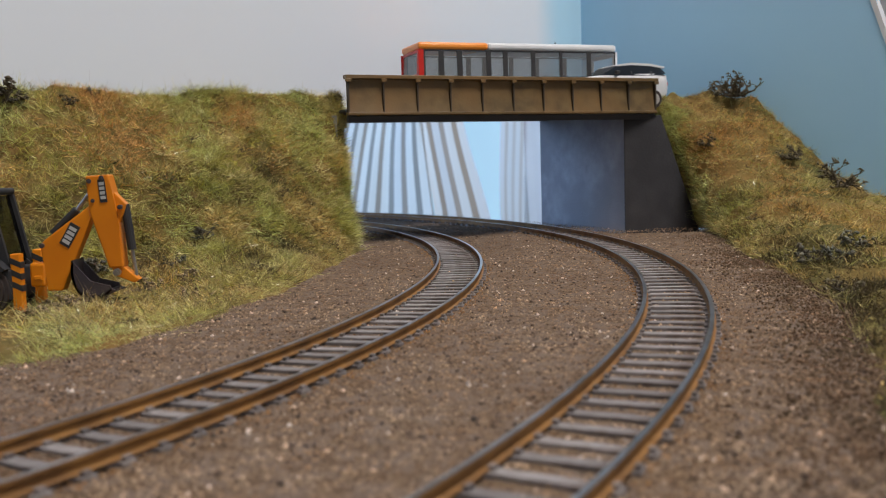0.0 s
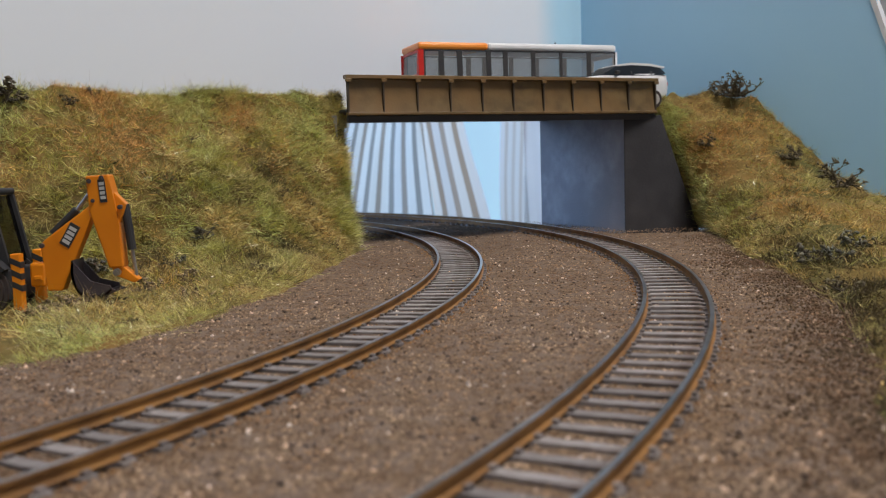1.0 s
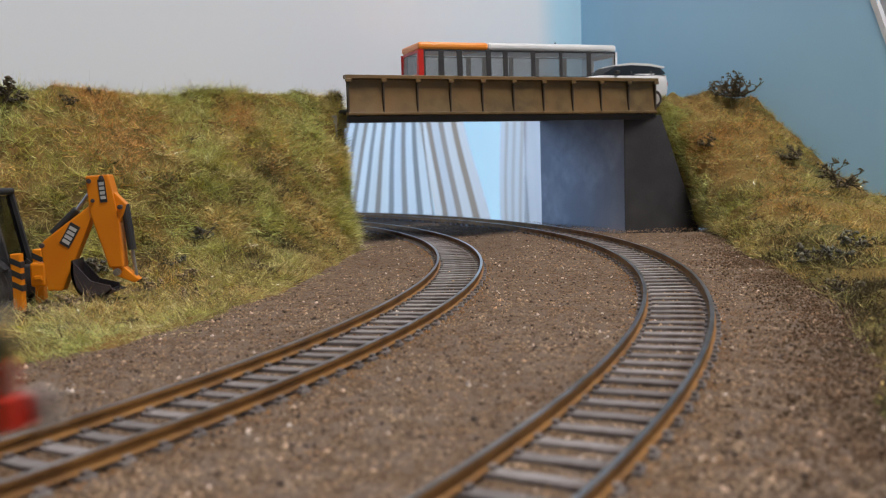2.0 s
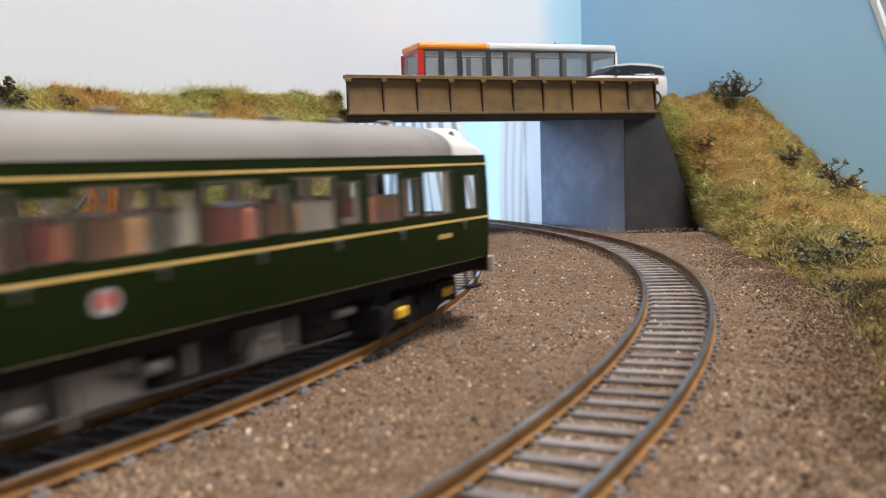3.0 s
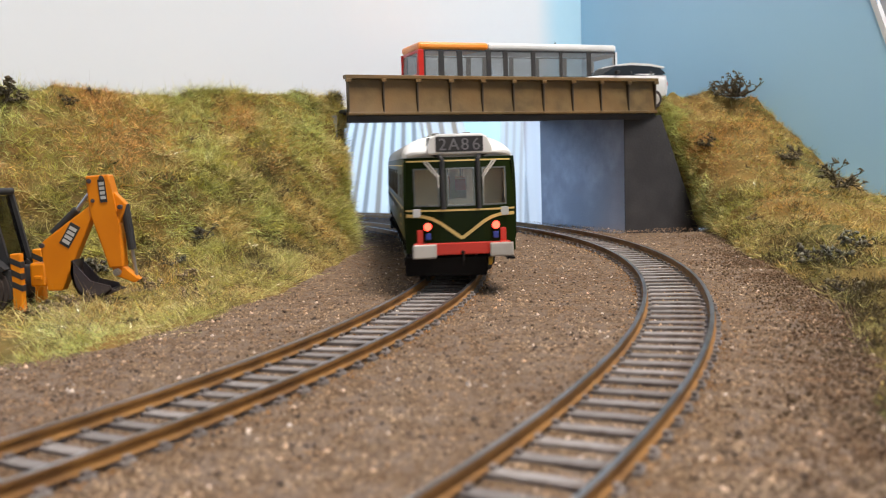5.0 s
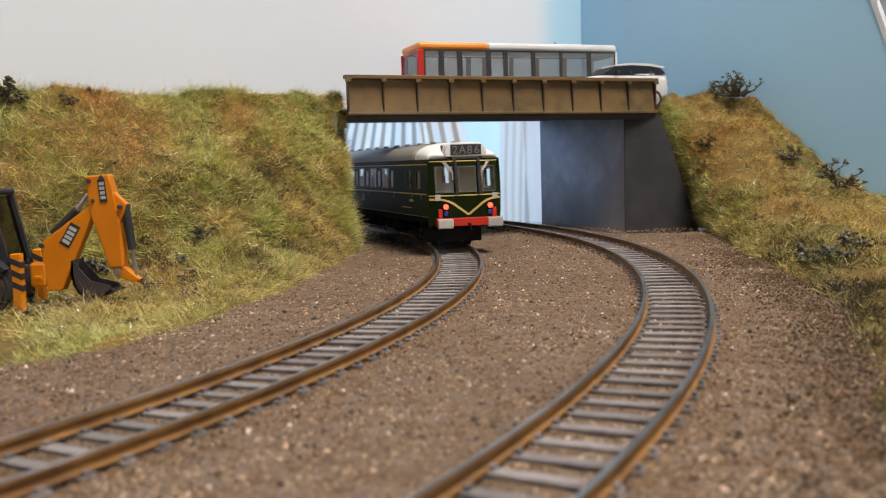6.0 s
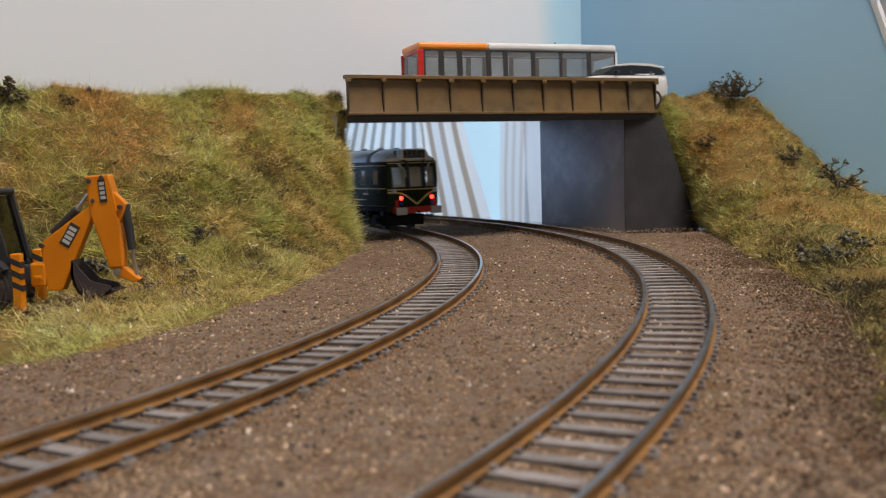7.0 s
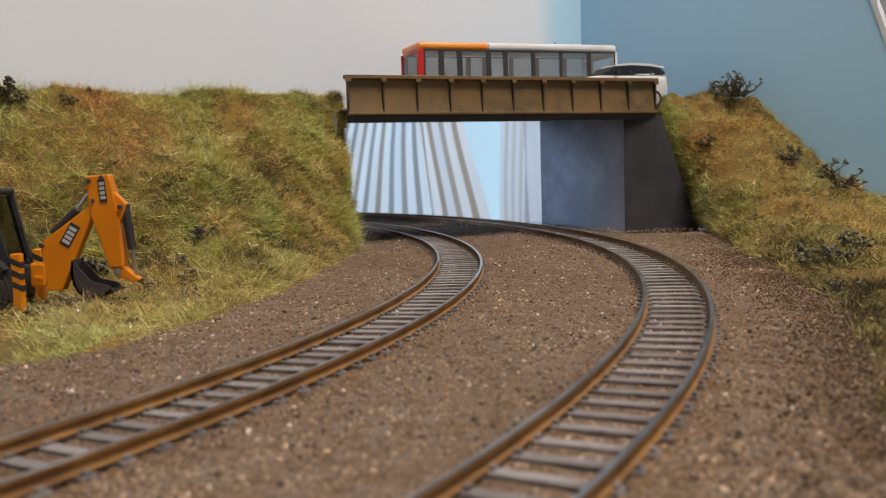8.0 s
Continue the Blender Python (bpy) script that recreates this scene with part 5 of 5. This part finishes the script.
        part("rear_light", bm, M_BUS_RED, t)
        bm = bmesh.new()
        box(bm, 0.2, 2.8, s * 8.2 - 2.2, s * 8.2 + 2.2, 12.4, 14.4, 0.4)
        part("headlight", bm, M_GLASS, t)
    bm = bmesh.new()
    box(bm, 1.2, 59.6, -W * 0.46, W * 0.46, 4.0, 6.6, 0.6)
    part("sill", bm, M_BLACK, t)


# ---- backhoe digger on the grass ----
M_DIGGER = mat("orange_yellow_digger_paint", (0.80, 0.265, 0.006), (0.66, 0.19, 0.005), rough=0.4, spec=0.3, scale=45, colour3=(0.58, 0.17, 0.006))
M_DIGGER_DARK = mat("dark_bucket_metal", (0.045, 0.035, 0.04), (0.08, 0.06, 0.055), rough=0.6, scale=90, bump=0.2)
M_CHROME = mat("grey_ram_rod", (0.45, 0.44, 0.42), rough=0.3, metal=0.8, scale=60)
M_RUSTY_HUB = mat("dusty_brown_hub", (0.20, 0.10, 0.05), rough=0.7, scale=60)


def plate(parent, cx, cz, w, h, tilt, y, label):
    """Black name plate with pale bars."""
    bm = bmesh.new()
    m = Matrix.Translation((cx, 0, cz)) @ Matrix.Rotation(-tilt, 4, "Y")
    box(bm, -w / 2, w / 2, y - 0.12, y + 0.1, -h / 2, h / 2)
    for v in bm.verts:
        v.co = m @ v.co
    p = part("name_plate", bm, M_BLACK, parent, label)
    for k in range(4):
        bm = bmesh.new()
        x = -w / 2 + w * (0.12 + 0.2 * k)
        box(bm, x, x + w * 0.14, y - 0.2, y - 0.1, -h * 0.36, h * 0.36)
        for v in bm.verts:
            v.co = m @ v.co
        part("bar", bm, M_LETTER, p)


def build_digger():
    t = thing("backhoe_digger", "orange-yellow backhoe digger parked on the grass", "digger", at(-113, 285, 0))
    boom = [(-12.9, 21.0), (-11.5, 22.6), (3.2, 32.9), (3.9, 29.4), (-6.7, 6.6), (-11.5, 6.6), (-11.2, 12.9)]
    bm = bmesh.new()
    prism(bm, boom, -2.2, 2.2, "y", bev=0.45)
    b = part("boom", bm, M_DIGGER, t)
    plate(b, -3.2, 24.0, 7.6, 3.4, math.radians(58), -2.3, "black name plate with pale bars")
    dip = [(2.8, 42.2), (9.9, 42.5), (10.8, 38.0), (12.4, 26.6), (13.0, 13.5), (8.5, 13.3), (3.4, 31.0)]
    bm = bmesh.new()
    prism(bm, dip, -2.6, 2.6, "y", bev=0.5)
    d = part("dipper_arm", bm, M_DIGGER, t)
    plate(d, 8.0, 37.5, 7.2, 2.2, math.radians(-86), -2.7, "black name plate with pale bars")
    bm = bmesh.new()
    prism(bm, [(10.4, 37.6), (14.7, 33.0), (14.0, 30.6), (11.8, 26.4), (11.2, 30)], -1.6, 1.6, "y", bev=0.3)
    part("ram_bracket", bm, M_DIGGER, d)
    bm = bmesh.new()
    prism(bm, [(8.8, 13.6), (12.8, 13.6), (17.4, 9.4), (15.8, 8.4), (10.4, 10.6)], -1.8, 1.8, "y", bev=0.3)
    part("bucket_link", bm, M_DIGGER, d)
    for x, z, r in ((4.0, 40.6, 0.75), (7.9, 41.5, 0.75), (4.8, 34.5, 0.6), (13.0, 32.3, 0.7), (-12.0, 21.0, 0.75), (10.9, 12.0, 1.15)):
        bm = bmesh.new()
        cyl(bm, (x, -3.0, z), (x, 3.0, z), r, seg=14)
        cyl(bm, (x, -3.25, z), (x, 3.25, z), r * 0.5, seg=6)
        part("pin", bm, M_DIGGER_DARK if r < 1 else M_CHROME, t)
    bm = bmesh.new()
    cyl(bm, (-9.2, -0.2, 24.6), (-1.2, -0.2, 31.8), 1.25, seg=14)
    ram = part("boom_ram", bm, M_BLACK, t)
    bm = bmesh.new()
    cyl(bm, (-1.2, -0.2, 31.8), (3.4, -0.2, 37.4), 0.6, seg=10)
    part("ram_rod", bm, M_CHROME, ram)
    bm = bmesh.new()
    cyl(bm, (13.8, 0, 33.0), (15.2, 0, 18.8), 1.35, seg=14)
    ram = part("dipper_ram", bm, M_BLACK, t)
    bm = bmesh.new()
    cyl(bm, (15.2, 0, 18.8), (16.1, 0, 10.6), 0.55, seg=10)
    part("ram_rod", bm, M_CHROME, ram)
    # bucket: a curved shell with teeth
    bm = bmesh.new()
    arc = [(-2.6, 16.2), (-3.0, 12.5), (-2.6, 9.0), (-0.8, 5.6), (2.5, 4.2), (6.5, 4.4), (9.5, 6.4)]
    inner = [(x + (0.8 if k < 3 else 0.2), z + (0.2 if k < 3 else 0.9)) for k, (x, z) in enumerate(arc)]
    prism(bm, arc + inner[::-1], -4.2, 4.2, "y")
    for y in (-4.2, 3.7):
        prism(bm, arc + [(9.0, 8.0), (3, 9.6)], y, y + 0.5, "y")
    bk = part("bucket", bm, M_DIGGER_DARK, t, "dark curved digging bucket")
    for k in range(4):
        bm = bmesh.new()
        y = -3.6 + 2.4 * k
        prism(bm, [(8.6, 5.4), (9.6, 6.8), (11.6, 6.4)], y - 0.4, y + 0.4, "y")
        part("tooth", bm, M_DIGGER_DARK, bk)
    # slew post and stabiliser leg with hazard bands
    bm = bmesh.new()
    box(bm, -16.6, -11.4, -2.4, 2.4, 8.0, 15.6, 0.8)
    box(bm, -15.2, -12.6, -2.8, 2.8, 10.2, 11.6, 0.3)
    part("slew_post", bm, M_DIGGER, t)
    for y in (-9.0, 6.2):
        bm = bmesh.new()
        box(bm, -19.3, -16.2, y, y + 2.8, 1.2, 19.2, 0.35)
        box(bm, -19.6, -14.9, y - 0.9, y + 3.7, 0.2, 1.6, 0.4)
        leg = part("stabiliser_leg", bm, M_DIGGER, t)
        for z in (16.4, 12.8, 9.2):
            bm = bmesh.new()
            prism(bm, [(-19.45, z), (-16.05, z - 1.6), (-16.05, z + 0.2), (-19.45, z + 1.9)], y - 0.06, y + 2.86, "y")
            part("hazard_band", bm, M_BLACK, leg)
    bm = bmesh.new()
    box(bm, -22.5, -19.0, -10, 10, 5.0, 14.5, 0.5)
    part("rear_frame", bm, M_BLACK, t)
    # tractor: wheels, chassis, cab
    for y in (-9.4, 9.4):
        wheel(t, -28.3, y, 8.6, 8.9, 5.2, M_RUSTY_HUB)
        wheel(t, -62, y, 6.4, 6.4, 4.2, M_RUSTY_HUB)
        bm = bmesh.new()
        prism(bm, [(-38, 14.5), (-34, 18.6), (-24, 18.6), (-19.4, 14.8), (-20.4, 14.2), (-24.4, 17.4), (-33.6, 17.4), (-37, 14)], y - 3, y + 3, "y")
        part("mudguard", bm, M_BLACK, t)
    bm = bmesh.new()
    box(bm, -70, -22, -6, 6, 6, 13, 0.8)
    part("chassis", bm, M_DIGGER_DARK, t)
    bm = bmesh.new()
    box(bm, -70, -44, -5.6, 5.6, 13.2, 22, 1.2)
    part("bonnet", bm, M_DIGGER, t)
    for y in (-8.0, 7.0):
        bm = bmesh.new()
        prism(bm, [(-24.4, 37.0), (-26.4, 37.0), (-22.2, 15), (-19.8, 15)], y, y + 1.2, "y")
        prism(bm, [(-43.5, 37.0), (-42.0, 37.0), (-42.6, 13), (-44, 13)], y, y + 1.2, "y")
        part("cab_post", bm, M_BLACK, t)
    bm = bmesh.new()
    box(bm, -44.5, -24.2, -8.6, 8.8, 37, 39.2, 0.8)
    part("cab_roof", bm, M_BLACK, t)
    bm = bmesh.new()
    prism(bm, [(-25.6, 36.8), (-26.0, 36.8), (-21.6, 16), (-21.2, 16)], -6.8, 7.0, "y")
    part("rear_glass", bm, M_DARK_GLASS, t)
    bm = bmesh.new()
    cyl(bm, (-25.8, -8.6, 35.2), (-24.6, -9.4, 35.2), 1.6, 1.2, 14)
    part("work_lamp", bm, M_BLACK, t)
    bm = bmesh.new()
    box(bm, -36, -28, -5, 5, 13, 18, 0.8)
    box(bm, -37.5, -35, -5, 5, 15, 27, 0.9)
    part("seat", bm, M_BLACK, t)


# ---- scrub: twiggy lichen bushes and fallen sprigs ----
def build_scrub(name, x, y, z, size, seed, label, flat=0.6, twigs=9, fluff=90, material=None):
    rng = random.Random(seed)
    t = thing(name, label, "bush", at(x, y, z, rng.uniform(0, 360)))
    bm = bmesh.new()

    def grow(p, d, ln, r, depth):
        for _ in range(3):
            q = p + d * ln / 3
            cyl(bm, p, q, r, r * 0.85, 5)
            p, r = q, r * 0.85
            d = (d + Vector((rng.gauss(0, 0.35), rng.gauss(0, 0.35), rng.gauss(0, 0.25)))).normalized()
            tips.append(p.copy())
        if depth:
            for _ in range(2 + (rng.random() < 0.5)):
                e = (d + Vector((rng.gauss(0, 0.8), rng.gauss(0, 0.8), rng.gauss(0.1, 0.5)))).normalized()
                grow(p, e, ln * 0.62, r * 0.8, depth - 1)
    tips = []
    for _ in range(twigs):
        a = rng.uniform(0, 6.28)
        d = Vector((math.cos(a), math.sin(a), rng.uniform(0.15, 1.1) * flat)).normalized()
        grow(Vector((rng.gauss(0, size * 0.06), rng.gauss(0, size * 0.06), -0.6)), d, size * rng.uniform(0.18, 0.30), size * 0.026, 2)
    part("stem", bm, M_TWIG, t)
    vs, fs = [], []
    for _ in range(fluff):
        c = rng.choice(tips) + Vector((rng.gauss(0, 0.5), rng.gauss(0, 0.5), rng.gauss(0, 0.4)))
        if c.z < -0.5:
            continue
        r = min(size, 22) * rng.uniform(0.025, 0.06)
        k = len(vs)
        for v in ((1, 0, 0), (-0.5, 0.87, 0), (-0.5, -0.87, 0), (0, 0, 1)):
            vs.append(tuple(c + Vector(v) * r + Vector((rng.gauss(0, r * 0.5), rng.gauss(0, r * 0.5), rng.gauss(0, r * 0.5)))))
        fs += [(k, k + 1, k + 3), (k + 1, k + 2, k + 3), (k + 2, k, k + 3), (k, k + 2, k + 1)]
    if fs:
        ob = raw_mesh("foliage", vs, fs, [material or M_SCRUB], t)
    return t


M_SCRUB = mat("dark_olive_lichen", (0.085, 0.075, 0.04), (0.12, 0.09, 0.045), rough=0.9, scale=200, random_tone=0.4, island=True)
M_SCRUB_GREY = mat("grey_green_lichen", (0.10, 0.11, 0.085), (0.14, 0.12, 0.08), rough=0.9, scale=200, random_tone=0.4, island=True)
M_SCRUB_TAN = mat("dry_tan_debris", (0.36, 0.27, 0.16), (0.24, 0.17, 0.09), rough=0.9, scale=200, random_tone=0.5, island=True)
SCRUB = [
    (186, 570, 80, 40, "dark twiggy bush on the crest of the bank", 14, 300, 0), (160, 537, 49, 19, "small dark bush half way up the bank", 9, 120, 0),
    (198, 520, 40, 24, "dark spiky bush on the slope", 9, 120, 0), (212, 480, 25, 30, "low dark bush with bare twigs", 10, 160, 0),
    (135, 322, 4, 22, "grey-green dry scrub at the bank's foot", 10, 180, 1), (148, 433, 12.6, 10, "small dry sprig in the grass", 5, 20, 0),
    (155, 340, 6, 20, "grey-green dry scrub on the bank", 9, 160, 1), (-184, 388, 74, 28, "dark twiggy bush at the crest", 12, 220, 0),
    (-155, 411, 79, 11, "small upright dark sprig on the crest", 6, 70, 0), (-73, 410, 31, 11, "dark fallen sprig on the grass", 6, 20, 0),
    (-97, 372, 16, 14, "grey-green lichen clump on the bank", 7, 120, 1), (-87, 248, 3, 4.5, "small dark clump in pale grass", 7, 60, 0),
    (-66, 256, 0.5, 4.5, "small dark sprig at the grass edge", 6, 20, 0), (-160, 398, 74, 12, "low dark sprig near the crest", 5, 25, 0),
    (-128, 330, 8, 16, "dark scrub behind the digger", 8, 130, 1), (-117, 383, 40, 11, "dark sprig in olive grass", 5, 40, 0),
    (-104, 350, 8, 13, "grey scrub at the foot of the bank", 7, 90, 1),
    (-101, 306, 4, 12, "dry tan debris in the grass", 8, 150, 2), (-92, 322, 4, 14, "dry tan debris at the bank's foot", 9, 160, 2), (-112, 290, 3, 9, "dry tan debris beside the digger", 8, 120, 2),
    (-84, 296, 2.5, 10, "dry tan debris in pale grass", 7, 100, 2), (-122, 268, 2.5, 9, "dry tan debris in front of the digger", 8, 110, 2), (-76, 338, 4, 9, "dry tan debris on the slope", 7, 90, 2),
    (-138, 352, 26, 11, "dark sprig in the bank grass", 6, 60, 0), (-62, 440, 40, 9, "dark sprig near the bridge end", 5, 20, 0), (-110, 408, 58, 9, "dark sprig high on the bank", 5, 20, 0),
    (-140, 384, 52, 8, "small dark sprig in orange grass", 5, 15, 0), (-90, 420, 52, 8, "small dark sprig in green grass", 5, 15, 0), (172, 470, 20, 9, "small dark sprig on the slope", 5, 20, 0),
    (-108, 278, 2, 10, "dry tan debris round the digger's bucket", 9, 90, 2), (-112, 274, 3, 13, "dry tan twigs in front of the digger's bucket", 12, 130, 2), (-118, 276, 3, 11, "dark twigs in front of the digger", 9, 70, 0), (-103, 281, 3, 9, "dark sprig beside the digger's bucket", 7, 50, 0),
    (-52, 312, 0, 3, "tiny dark sprig on the ballast", 5, 20, 0),
    (68, 163, 0, 3, "tiny dark sprig on the ballast", 6, 30, 0), (118, 266, 2, 14, "dark scrub at the edge of the ballast", 8, 90, 0),
    (50, 188, 1, 1.8, "tiny green sprig between the sleepers", 6, 30, 0), (-27, 166, 0.6, 2.5, "tiny green weed beside the rail", 7, 60, 1),
]


def build_all_scrub():
    for k, (x, y, z, size, label, tw, fl, kind) in enumerate(SCRUB):
        nm = "bush" if size >= 7 else "sprig"
        tagged(build_scrub(nm, x, y, z - 0.5, size, 40 + k, label, 1.1 if size > 25 else 0.7, tw, fl, (M_SCRUB, M_SCRUB_GREY, M_SCRUB_TAN)[kind]), group="scrub on the banks")


# ---- build ----
build_ground()
build_bank("bank_left", LEFT_BANK, "steep rough grassy embankment in green and straw", (-40, 62))
build_bank("bank_right", RIGHT_BANK, "rough grassy embankment sloping down beside the backdrop", (14, 12))
build_bridge()
build_abutments()
build_backdrop()
build_room()
TRAIN = build_train()
build_bus()
build_car()
build_digger()
build_all_scrub()
build_track("track_inner", LEFT_C, LEFT_R, -1.9, 1.55, "single curved railway track with grey sleepers and rusty rails", 1, *PHASES[0])
build_track("track_outer", RIGHT_C, RIGHT_R, -1.1, 1.55, "curved railway track with grey sleepers and rusty rails", 2, *PHASES[1])
G6 = [M_GRASS_GREEN, M_GRASS_STRAW, M_GRASS_PALE, M_GRASS_DARK, M_GRASS_RUST, M_GRASS_MINT]
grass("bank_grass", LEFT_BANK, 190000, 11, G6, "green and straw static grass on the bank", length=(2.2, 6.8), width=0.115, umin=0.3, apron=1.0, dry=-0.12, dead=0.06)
grass("bank_grass", RIGHT_BANK, 150000, 12, G6, "olive and straw static grass on the bank", length=(2.2, 6.2), width=0.11, dry=0.26, dead=0.30)
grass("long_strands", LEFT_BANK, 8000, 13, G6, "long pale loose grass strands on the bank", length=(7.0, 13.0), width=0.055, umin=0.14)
grass("long_strands", RIGHT_BANK, 4000, 14, G6, "long pale loose grass strands on the bank", length=(6.0, 11.0), width=0.055, dry=0.1)
grass("glossy_strands", LEFT_BANK, 24000, 16, [M_GRASS_PALE] * 6, "short glossy pale fibres among the grass", length=(1.5, 5.0), width=0.065, umin=0.34)
grass("glossy_strands", RIGHT_BANK, 9000, 17, [M_GRASS_PALE] * 6, "short glossy pale fibres among the grass", length=(2.0, 5.0), width=0.05)
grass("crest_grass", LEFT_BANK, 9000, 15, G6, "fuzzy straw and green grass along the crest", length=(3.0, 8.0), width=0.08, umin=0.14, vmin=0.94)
LITTER = [M_SCRUB_TAN, M_SCRUB_TAN, M_SCRUB_TAN, M_TWIG, M_SCRUB_TAN, M_TWIG]
grass("dry_litter", LEFT_BANK, 3800, 31, LITTER, "dry tan and brown litter at the foot of the bank", length=(2.5, 7.0), width=0.13, vmin=0.14, vmax=0.52, umin=0.34, dead=0.3)
grass("twig_litter", LEFT_BANK, 700, 32, [M_TWIG] * 6, "short dark twigs caught in the grass", length=(2.5, 6.5), width=0.22, vmin=0.3, umin=0.36)
grass("twig_litter", RIGHT_BANK, 900, 33, [M_TWIG] * 6, "short dark twigs caught in the grass", length=(2.5, 6.5), width=0.22)
stones("ballast", 125000, 21, near_field(1.3), (0.15, 0.60), M_STONE, "fine brown and grey ballast grit")
stones("pale_chippings", 5500, 22, near_field(1.2), (0.15, 0.85), M_CHIP, "scattered pale and rusty ballast chippings")
stones("dark_chippings", 9500, 23, near_field(1.2), (0.22, 0.85), M_GRIT, "scattered dark ballast chippings")
stones("rusty_grit", 16000, 25, beside_rails, (0.15, 0.5), M_RUST_GRIT, "rust-stained grit along the rails")
stones("toe_dirt", 9000, 24, toe_dirt, (0.2, 0.6), M_DIRT, "dark mossy dirt along the foot of the bank")
motions()
